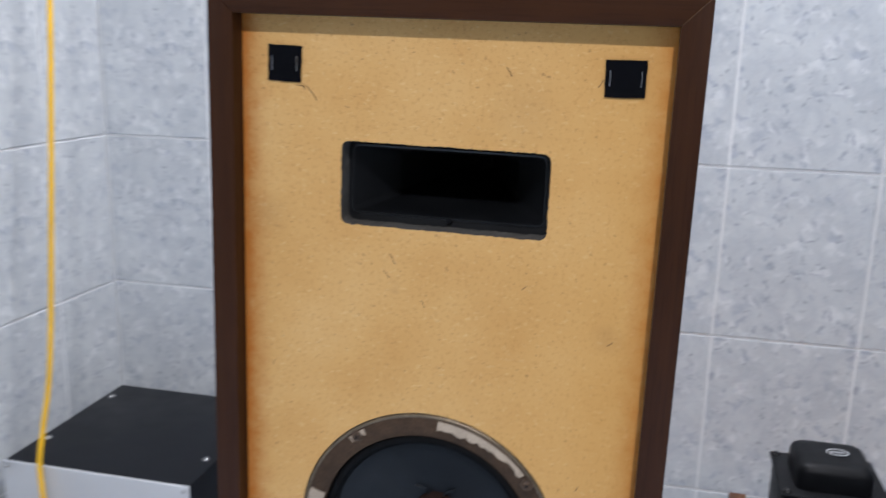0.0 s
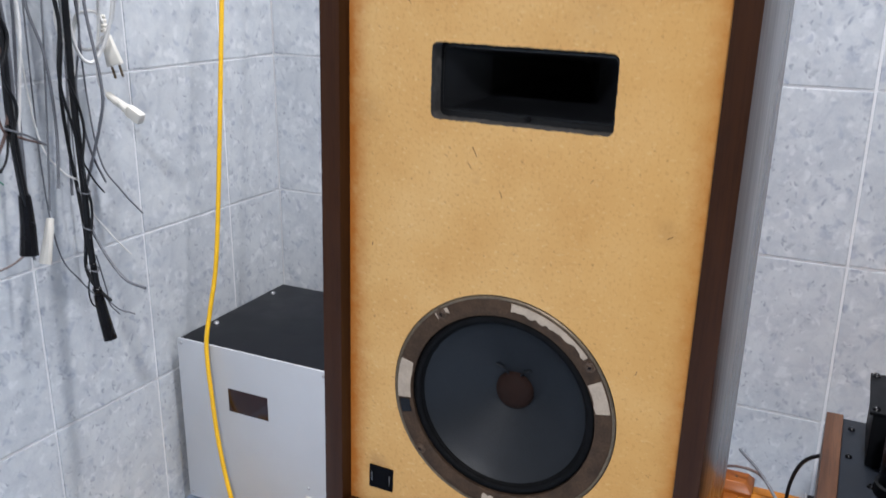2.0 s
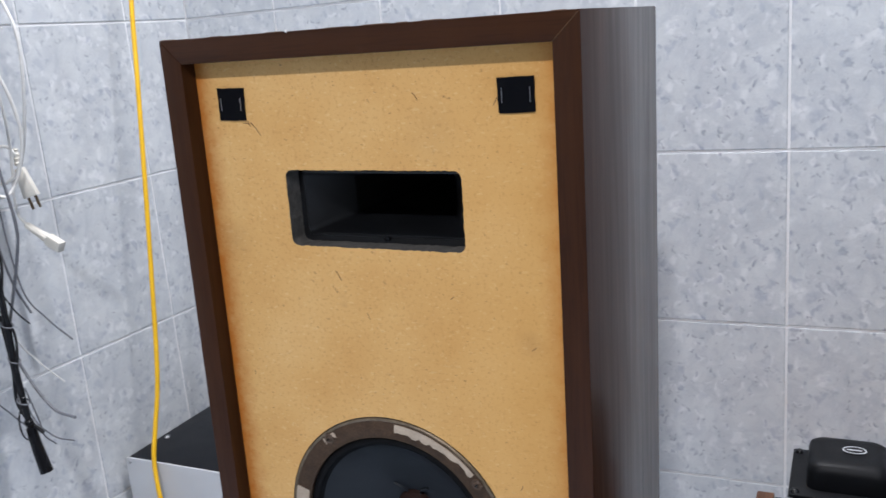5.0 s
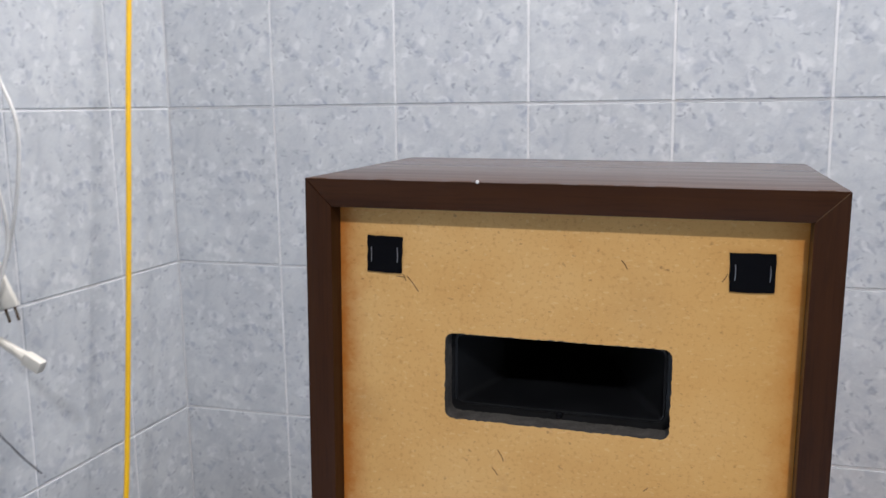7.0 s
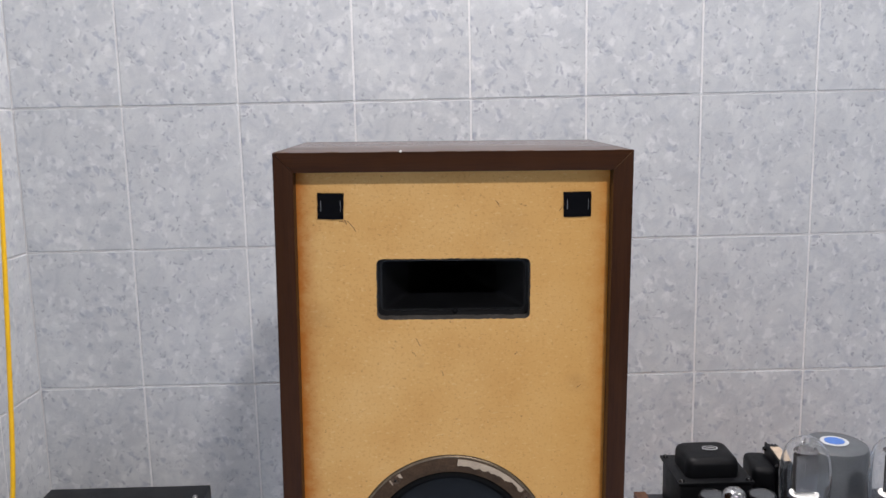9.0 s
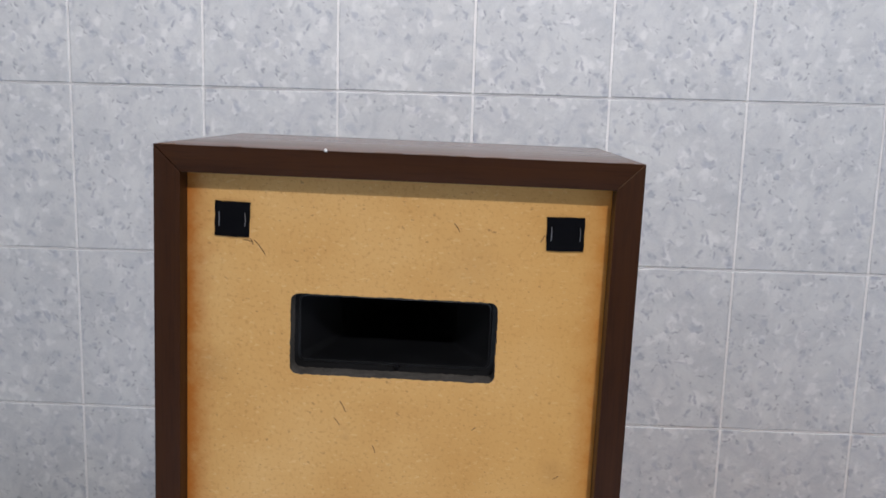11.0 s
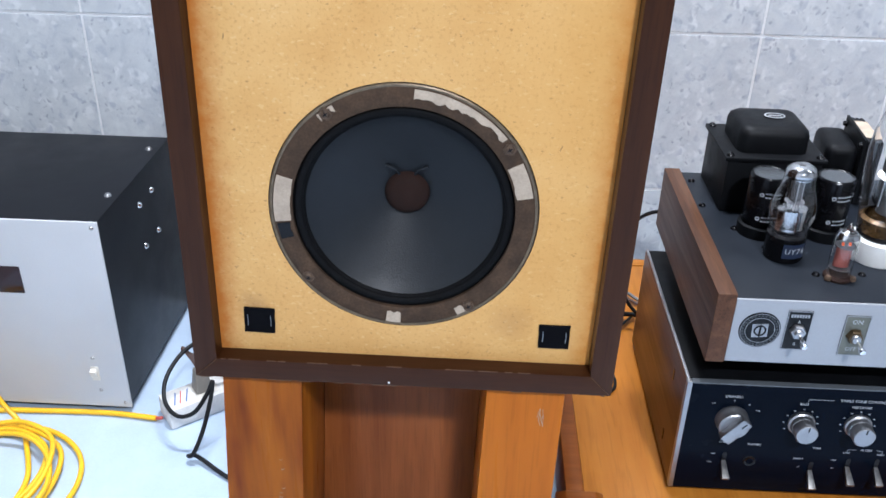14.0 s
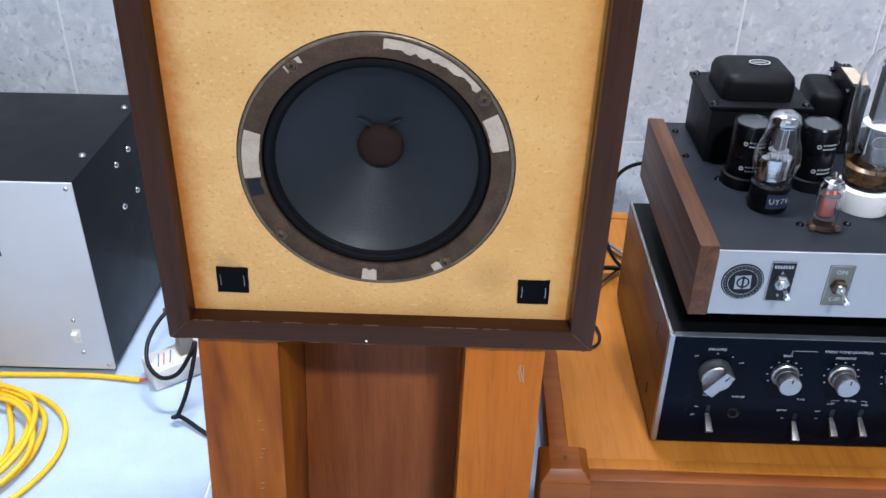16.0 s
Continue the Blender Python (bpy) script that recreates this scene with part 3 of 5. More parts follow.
    tagged(horn, "black plastic horn mouth")
    y = RECESS + 0.018
    mouth = round_rect(rect[0], rect[1] + 0.0012, 0.143, 0.0505, 0.005, 4)
    lip = round_rect(rect[0], rect[1], 0.168, 0.074, 0.004, 4)
    part("flange", tube_wall(lip, y + 0.0005, y + 0.0005, mouth), HORN, horn)
    bead = [(x, y - 0.001, z) for x, z in mouth] + [(mouth[0][0], y - 0.001, mouth[0][1])]
    part("rolled_lip", sweep(bead, 0.0012, 6, 0), HORN, horn, "glossy rolled lip")
    throat = round_rect(rect[0], rect[1] + 0.002, 0.016, 0.012, 0.003, 4)
    mid = round_rect(rect[0], rect[1] + 0.002, 0.092, 0.034, 0.004, 4)
    part("flare", join(tube_wall(mouth, y, y + 0.038, mid), tube_wall(mid, y + 0.038, y + 0.135, throat)), HORN, horn, "flared horn walls", 60)
    part("throat", outline_plate(throat, y + 0.135, y + 0.138), CLOTH, horn)
    part("screw", moved(lathe([(0, 0.002), (0.0022, 0.0018), (0.0026, 0), (0, 0)], 12), Matrix.Translation((rect[0] + 0.002, y - 0.0012, rect[1] - 0.0262)) @ FRONT), BLACK_PLASTIC, horn)
    # fabric patches that once held the grille
    for i, (px, pz, pw, ph, tilt) in enumerate(((-0.1189, 0.5088, 0.0252, 0.0252, 1.5), (0.1204, 0.5090, 0.0268, 0.0243, -0.5), (-0.1200, 0.0462, 0.0252, 0.0238, 1.0), (0.1207, 0.0459, 0.0250, 0.0222, -1.0))):
        rng = random.Random(20 + i)
        pts = []
        for (ax, az), (bx, bz) in zip(((1, 1), (-1, 1), (-1, -1), (1, -1)), ((-1, 1), (-1, -1), (1, -1), (1, 1))):
            for k in range(5):
                u = k / 5
                pts.append(((ax + (bx - ax) * u) * pw / 2 + rng.uniform(-0.0003, 0.0003), (az + (bz - az) * u) * ph / 2 + rng.uniform(-0.0003, 0.0003)))
        patch = part("fabric_patch", moved(outline_plate(pts, -0.0014, 0.0), pose(px, RECESS, pz, 0, tilt, 0)), CLOTH, t, "black hook-tape square held by two staples")
        for sx in (-1, 1):
            x = px + sx * (pw / 2 - 0.0032)
            wire = [(x, RECESS, pz + 0.0048), (x, RECESS - 0.0021, pz + 0.0046), (x + 0.0003, RECESS - 0.0022, pz), (x, RECESS - 0.0021, pz - 0.0046), (x, RECESS, pz - 0.0048)]
            part("staple", sweep(wire, 0.0003, 5, 2), STEEL, patch, "thin steel staple")
    # woofer
    cx, cz = disc[0], disc[1]
    woofer = new("woofer")
    woofer.parent = t
    woofer.matrix_basis = Matrix.Translation((cx, RECESS, cz)) @ FRONT
    tagged(woofer, "round woofer with a dark paper cone and a torn gasket")
    part("basket_rim", lathe([(0.0995, -0.012), (0.1018, -0.012), (0.1020, 0.0006), (0.1010, 0.0013), (0.0996, 0.0010)], 96), RIM_METAL, woofer, "thin dull metal rim")
    gasket = part("gasket_ring", lathe([(0.0844, -0.010), (0.0847, 0.0010), (0.0858, 0.0017), (0.0985, 0.0014), (0.0996, 0.0007), (0.0996, -0.004)], 96), GASKET, woofer, "worn brown card gasket")
    back = FRONT.inverted()
    torn = ((86, 62, 0.0905, 3, 0.003), (62, 41, 0.0925, 4, 0.0035), (28, 11, 0.0855, 5, 0.0012), (164, 187, 0.0855, 6, 0.001), (262.5, 269.5, 0.088, 7, 0.003), (122, 130, 0.0925, 8, 0.003), (297, 303, 0.091, 9, 0.003))
    for a0, a1, inner, seed, jag in torn:
        part("torn_spot", moved(sector(0, 0, a0, a1, inner, 0.0986, -0.0022, -0.0008, jag, seed), back), TORN, gasket, "bare beige spot where the card tore off")
    part("tape_bit", moved(sector(0, 0, 188, 196, 0.0865, 0.0975, -0.0022, -0.0008, 0.002, 11), back), BLACK_PLASTIC, gasket, "scrap of black tape")
    roll = [(0.0846, -0.002)]
    for k in range(9):
        a = math.pi * k / 8
        roll.append((0.0805 + 0.0036 * math.cos(a), -0.0030 + 0.0026 * math.sin(a)))
    roll += [(0.0760, -0.0036), (0.0752, -0.0050)]
    part("surround", lathe(roll, 96), SURROUND, woofer, "black cloth surround")
    cone = []
    for k in range(13):
        u = k / 12
        cone.append((0.0752 + (0.0172 - 0.0752) * u, -0.0050 - 0.0325 * (u ** 0.85)))
    part("cone", lathe(cone, 96), CONE, woofer, "blue-black paper cone")
    part("dust_cap", lathe([(0.0180, -0.0372)] + [(0.0176 * math.cos(radians(a)), -0.0365 + 0.0075 * math.sin(radians(a))) for a in range(0, 90, 12)] + [(0, -0.029)], 40), CAP, woofer, "dark brown felt dust cap")
    for sx in (-1, 1):
        lead = [(sx * 0.006, 0.0165, -0.0345), (sx * 0.009, 0.0215, -0.0315), (sx * 0.0125, 0.0235, -0.0305), (sx * 0.0165, 0.0255, -0.0300)]
        part("lead_wire", sweep(lead, (0.0009, 0.0012), 6, 4), CONE, woofer, "glued black lead wire")
    for a in (126.5, 36.5, 219, 304):
        screw = part("mounting_screw", moved(lathe([(0, 0.0030), (0.0022, 0.0027), (0.0036, 0.0014), (0.0042, 0.0006), (0.0042, -0.001)], 20), pose(0.0955 * math.cos(radians(a)), 0.0955 * math.sin(radians(a)), 0.0008)), RUSTY, woofer, "rusty cross-head screw")
        sx, sy = 0.0955 * math.cos(radians(a)), 0.0955 * math.sin(radians(a))
        cross = box(-0.0018, 0.0018, -0.0003, 0.0003, 0.0024, 0.0040)
        box(-0.0003, 0.0003, -0.0018, 0.0018, 0.0024, 0.0041, bm=cross)
        part("cross_slot", moved(cross, pose(sx, sy, 0, 0, 0, a)), BLACK_PLASTIC, screw)
        part("washer_clip", moved(lathe([(0.0038, 0.0012), (0.0050, 0.0014), (0.0054, 0.0006)], 6), pose(sx, sy, 0.0011)), RUSTY, screw)
    return t


loudspeaker()

# ---- the stand under it ----


def speaker_stand():
    t = thing("speaker_stand", pose(0, 0, 0), "varnished wooden stand with two wide posts under the loudspeaker", "stand")
    top = 0.3848
    for name, (x0, x1), (b0, b1), m, label in (
        ("post", (0.3875, 0.4545), (0.362, 0.437), HONEY_DARK, "stained honey-brown post with worn varnish"),
        ("post", (0.610, 0.6755), (0.599, 0.669), HONEY, "smooth amber varnished post"),
    ):
        lo = [(b0, -0.694, 0), (b1, -0.694, 0), (b1, -0.50, 0), (b0, -0.50, 0)]
        hi = [(x0, -0.694, top), (x1, -0.694, top), (x1, -0.50, top), (x0, -0.50, top)]
        post = part(name, hexa(lo, hi, 0.0016), m, t, label)
    part("panel", hexa([(0.4373, -0.585, 0.004), (0.5988, -0.585, 0.004), (0.5988, -0.565, 0.004), (0.4373, -0.565, 0.004)],
                       [(0.4548, -0.580, top - 0.004), (0.6097, -0.580, top - 0.004), (0.6097, -0.560, top - 0.004), (0.4548, -0.560, top - 0.004)], 0.0008), PANEL_BROWN, t, "red-brown board between the posts")
    rng = random.Random(5)
    for k in range(9):
        z = 0.365 - 0.006 * (k % 3) - 0.004 * rng.random()
        x = 0.655 + 0.004 * rng.random()
        part("scratch", sweep([(x, -0.6943, z), (x + rng.uniform(-0.002, 0.002), -0.6943, z - rng.uniform(0.004, 0.010))], 0.00025, 4, 0), TORN, t, "pale scratch near the top")
    for z in (0.292, 0.281, 0.258, 0.252, 0.247, 0.214, 0.207):
        x = 0.436 - 0.02 * (0.3835 - z) / 0.3 + rng.uniform(-0.0015, 0.0015)
        part("ding", sweep([(x, -0.6942, z), (x + 0.0016, -0.6942, z - 0.0009), (x + 0.0032, -0.6942, z + rng.uniform(0, 0.0010))], 0.00022, 4, 2), TORN, t, "small pale ding")
    return t


speaker_stand()

# ---- the grey power box in the corner ----


def power_box():
    x0, x1, y0, y1, z0, z1 = -0.183, 0.112, -0.306, -0.012, 0.014, 0.314
    t = thing("power_amplifier", pose(0, 0, 0), "boxy power amplifier with silver front standing on the floor", "amplifier")
    part("cover", box(x0 + 0.003, x1 - 0.001, y0 + 0.004, y1, z0 + 0.004, z1 - 0.0005, 0.002), BLACK_SHEET, t, "black painted sheet-metal cover")
    part("front_panel", box(x0, x1, y0, y0 + 0.0035, z0, z1, 0.0009), SILVER, t, "plain silver-grey front panel")
    part("display_window", box(-0.082, -0.004, y0 - 0.0012, y0 + 0.001, 0.203, 0.244, 0.0008), DISPLAY, t, "dark red display window")
    sw = part("rocker_switch", box(0.0635, 0.0745, y0 - 0.0015, y0 + 0.001, 0.061, 0.084, 0.0006), IVORY, t, "ivory rocker switch")
    part("rocker", moved(box(-0.0042, 0.0042, -0.004, 0.003, -0.007, 0.007, 0.001), pose(0.068, y0 - 0.0025, 0.0745, 18, 0, 0)), IVORY, sw)
    dome = [(0, 0.0022), (0.0014, 0.0020), (0.0026, 0.0010), (0.0030, 0)]
    for sx, sz in ((0.069, 0.099), (0.072, 0.043), (x1 - 0.008, z1 - 0.008), (x1 - 0.008, z0 + 0.008), (x0 + 0.008, z1 - 0.008), (x0 + 0.008, z0 + 0.008)):
        part("panel_screw", moved(lathe(dome, 14), Matrix.Translation((sx, y0, sz)) @ FRONT), STEEL, t)
    bolt = [(0, 0.0040), (0.0030, 0.0036), (0.0044, 0.0018), (0.0050, 0)]
    for by, bz in ((-0.115, 0.271), (-0.165, 0.270), (-0.110, 0.201), (-0.165, 0.203)):
        part("side_bolt", moved(lathe(bolt, 16), Matrix.Translation((x1 - 0.001, by, bz)) @ pose(0, 0, 0, 0, 90, 0)), CHROME, t, "bright dome bolt")
    for bx in (x0 + 0.017, x1 - 0.016):
        for by in (-0.063, -0.226):
            part("top_bolt", moved(lathe(bolt, 16), pose(bx, by, z1 - 0.0005)), STEEL, t)
    for bx in (x0 + 0.03, x1 - 0.03):
        for by in (y0 + 0.04, y1 - 0.04):
            part("foot", moved(lathe([(0, 0), (0.011, 0), (0.012, z0 + 0.006), (0, z0 + 0.006)], 16), pose(bx, by, 0)), BLACK_PLASTIC, t)
    return t


power_box()

# ---- the low table ----


def low_table():
    t = thing("low_table", pose(0, 0, 0), "low amber wooden table with red-brown rails and square corner posts", "table")
    x0, x1, y0, y1, z = 0.692, 1.42, -0.694, -0.195, 0.230
    part("tabletop", box(x0 + 0.018, x1 - 0.018, y0 + 0.026, y1 - 0.018, z - 0.016, z, 0.001), TABLE_TOP, t, "amber varnished top panel")
    part("front_rail", box(x0 + 0.034, x1 - 0.034, y0, y0 + 0.0255, z - 0.075, z + 0.0008, 0.0016), TABLE_RAIL, t)
    part("front_ledge", box(x0 + 0.034, x1 - 0.034, y0 + 0.0135, y0 + 0.0262, z - 0.004, z + 0.0024, 0.0008), TABLE_TOP, t)
    part("back_rail", box(x0 + 0.034, x1 - 0.034, y1 - 0.0175, y1, z - 0.06, z + 0.001, 0.0016), TABLE_TOP, t)
    part("side_rail", box(x0, x0 + 0.0178, y0 + 0.034, y1 - 0.034, z - 0.06, z + 0.002, 0.0016), TABLE_RAIL, t)
    part("side_rail", box(x1 - 0.0178, x1, y0 + 0.034, y1 - 0.034, z - 0.06, z + 0.002, 0.0016), TABLE_RAIL, t)
    s = 0.0225
    for px in (x0 + 0.0115, x1 - 0.0115):
        for py in (y0 + 0.012, y1 - 0.012):
            bm = box(px - s, px + s, py - s, py + s, 0, z + 0.006, 0.0012)
            low = [(px - s, py - s, z + 0.0061), (px + s, py - s, z + 0.0061), (px + s, py + s, z + 0.0061), (px - s, py + s, z + 0.0061)]
            q = s - 0.0085
            hi = [(px - q, py - q, z + 0.0165), (px + q, py - q, z + 0.0165), (px + q, py + q, z + 0.0165), (px - q, py + q, z + 0.0165)]
            join(bm, hexa(low, hi, 0.001))
            post = part("corner_post", bm, TABLE_RAIL, t, "square post with a chamfered top")
            part("nail_head", moved(lathe([(0, 0.0009), (0.0016, 0.0007), (0.0020, 0)], 10), pose(px, py, z + 0.0165)), RUSTY, post)
    return t


low_table()

# ---- the transistor amplifier on the table ----


def round_knob(t, x, z, r, depth, y, flat=False, turn=0.0):
    knob = part("knob", moved(lathe([(0, 0), (r * 1.18, 0), (r * 1.18, 0.003), (r * 1.05, 0.0042), (r * 1.0, depth * 0.45), (r * 0.97, depth * 0.46), (r * 0.97, depth - 0.001), (r * 0.90, depth), (0, depth)] if not flat
                                    else [(0, 0), (r, 0), (r, 0.003), (r * 0.93, 0.0045), (r * 0.93, 0.0115), (r * 0.86, 0.0125), (0, 0.0125)], 40), Matrix.Translation((x, y, z)) @ FRONT), ALUMINIUM, t, "brushed aluminium knob", 40)
    if flat:
        part("grip_bar", moved(box(-0.0055, 0.0055, -depth, -0.010, -r * 0.95, r * 0.95, 0.0012), pose(x, y, z, 0, turn, 0)), ALUMINIUM, knob, "flat grip bar across the knob")
        part("pointer_mark", moved(box(-0.0005, 0.0005, -depth - 0.0003, -depth + 0.0004, r * 0.45, r * 0.85), pose(x, y, z, 0, turn, 0)), BLACK_PLASTIC, knob)
    else:
        part("pointer_mark", moved(box(-0.0005, 0.0005, -depth - 0.0003, -depth + 0.0004, r * 0.45, r * 0.9), pose(x, y, z, 0, turn, 0)), BLACK_PLASTIC, knob)
    return knob


def paddle(t, x, z, y, tilt):
    """A flat chromed lever that sticks out of a slot."""
    slot = part("lever_slot", outline_plate(round_rect(x, z + 0.003, 0.0042, 0.015, 0.002, 4), y - 0.0004, y + 0.001), BLACK_PLASTIC, t)
    bm = hexa([(-0.0020, 0, -0.0016), (0.0020, 0, -0.0016), (0.0020, 0, 0.0016), (-0.0020, 0, 0.0016)],
              [(-0.0038, -0.018, -0.0020), (0.0038, -0.018, -0.0020), (0.0034, -0.018, 0.0020), (-0.0034, -0.018, 0.0020)], 0.0006)
    part("lever", moved(bm, pose(x, y, z, tilt, 0, 0)), DULL_LEVER, slot, "flat metal lever")


def stereo_amplifier():
    x0, x1, y0, y1, z0, z1 = 0.789, 1.205, -0.646, -0.405, 0.237, 0.362
    t = thing("stereo_amplifier", pose(0, 0, 0), "stereo amplifier with black faceplate and amber wooden case", "amplifier")
    part("case_side", box(x0, x0 + 0.0032, y0 + 0.006, y1, z0, z1 - 0.0025, 0.0006), CASE_WOOD, t, "amber wood veneer side")
    part("case_side", box(x1 - 0.0032, x1, y0 + 0.006, y1, z0, z1 - 0.0025, 0.0006), CASE_WOOD, t, "amber wood veneer side")
    part("top_cover", box(x0 + 0.0034, x1 - 0.0034, y0 + 0.008, y1, z0 + 0.004, z1 - 0.001, 0.001), BLACK_PAINT, t, "black vented metal cover")
    part("edge_trim", box(x0 + 0.0005, x0 + 0.0030, y0 + 0.004, y1, z1 - 0.0022, z1 + 0.0006, 0.0005), ALUMINIUM, t, "bright metal edge strip")
    face = part("faceplate", box(x0 + 0.0048, x1 - 0.0048, y0, y0 + 0.0062, z0, z1 - 0.0016, 0.0004), FACEPLATE, t, "blue-black faceplate with white print")
    part("corner_strip", box(x0, x0 + 0.0045, y0 - 0.0006, y0 + 0.0059, z0, z1, 0.0006), ALUMINIUM, t, "bright metal corner strip")
    part("corner_strip", box(x1 - 0.0045, x1, y0 - 0.0006, y0 + 0.0059, z0, z1, 0.0006), ALUMINIUM, t, "bright metal corner strip")
    part("top_strip", box(x0 + 0.0047, x1 - 0.0047, y0 - 0.0004, y0 + 0.0059, z1 - 0.0014, z1, 0.0004), GREY_PAINT, t, "thin grey top strip")
    part("back_plate", box(x0 + 0.002, x1 - 0.002, y1 + 0.0005, y1 + 0.003, z0, z1 - 0.004), BLACK_SHEET, t)
    for bx in (x0 + 0.05, x1 - 0.05):
        for by in (y0 + 0.04, y1 - 0.04):
            part("foot", moved(lathe([(0, 0), (0.011, 0), (0.012, 0.0075), (0, 0.0075)], 16), pose(bx, by, 0.230)), BLACK_PLASTIC, t)
    for by, bz in ((-0.60, 0.335), (-0.60, 0.262)):
        part("side_slot", moved(outline_plate(round_rect(0, 0, 0.004, 0.013, 0.002, 4), -0.0005, 0.001), Matrix.Translation((x0, by, bz)) @ pose(0, 0, 0, 0, 0, -90)), BLACK_PLASTIC, t)
    y = y0
    round_knob(t, 0.834, 0.3225, 0.0148, 0.0195, y, True, 38)
    for kx in (0.8965, 0.947, 0.998):
        round_knob(t, kx, 0.3220, 0.0102, 0.0185, y, False, 5)
    round_knob(t, 1.062, 0.3205, 0.0150, 0.0195, y, False)
    round_knob(t, 1.135, 0.3185, 0.0190, 0.0195, y, False)
    part("phones_jack", moved(lathe([(0.0030, -0.002), (0.0033, 0.0006), (0.0055, 0.0010), (0.0062, 0)], 24), Matrix.Translation((0.8595, y, 0.2735)) @ FRONT), BLACK_PLASTIC, t, "round headphone socket")
    for kx, kz, tilt in ((0.8355, 0.2725, 28), (0.9165, 0.2655, 34), (0.9495, 0.2715, 28), (0.9755, 0.2725, 28), (1.045, 0.2725, 28), (1.08, 0.2725, 28)):
        paddle(t, kx, kz, y, tilt)
    p = y - 0.0001
    for text, size, x, z in (("SPEAKERS", 0.0042, 0.8325, 0.3475), ("OFF", 0.0026, 0.8155, 0.3395), ("A", 0.0026, 0.8335, 0.3430), ("B", 0.0026, 0.8475, 0.3395), ("A+B", 0.0026, 0.8560, 0.3330),
                             ("POWER", 0.0036, 0.8335, 0.2945), ("PHONES", 0.0036, 0.8605, 0.2935), ("ON", 0.0026, 0.8245, 0.2805), ("OFF", 0.0026, 0.8225, 0.2705),
                             ("BASS", 0.0042, 0.8955, 0.3425), ("MIDRANGE", 0.0040, 0.9465, 0.3415), ("TREBLE", 0.0042, 0.998, 0.3425), ("TRIPLE TONE CONTROL", 0.0044, 0.9475, 0.3482),
                             ("TONE", 0.0032, 0.9175, 0.2925), ("DEFEAT", 0.0030, 0.9035, 0.2790), ("IN", 0.0024, 0.9055, 0.2690), ("FILTERS", 0.0036, 0.9625, 0.2925), ("LOW", 0.0030, 0.9455, 0.2885), ("HIGH", 0.0030, 0.9765, 0.2880), ("OUT", 0.0026, 0.9360, 0.2790), ("IN", 0.0024, 0.9365, 0.2700)):
        lettering(text, size * 0.88, WHITE_INK, face, x, p, z)
    for a0, a1, b0, b1 in ((0.898, 0.9205, 0.3480, 0.3484), (0.9745, 0.998, 0.3480, 0.3484), (0.898, 0.8984, 0.3450, 0.3484), (0.9976, 0.998, 0.3450, 0.3484),
                           (0.9455, 0.9530, 0.2922, 0.2926), (0.9720, 0.9775, 0.2922, 0.2926), (0.9455, 0.9459, 0.2900, 0.2926), (0.9771, 0.9775, 0.2900, 0.2926)):
        part("print_rule", box(a0, a1, p - 0.0001, p + 0.0004, b0, b1), GREY_INK, face)
    ticks = bmesh.new()
    for kx in (0.8965, 0.947, 0.998):
        for a in range(-120, 121, 30):
            tx, tz = kx + 0.0152 * math.sin(radians(a)), 0.3215 + 0.0152 * math.cos(radians(a))
            box(tx - 0.0009, tx + 0.0009, p - 0.0001, p + 0.0004, tz - 0.0005, tz + 0.0005, bm=ticks)
    part("scale_marks", ticks, GREY_INK, face, "small printed scale marks")
    return t


stereo_amplifier()

# ---- the valve amplifier on top ----
DECK_Z = 0.4535


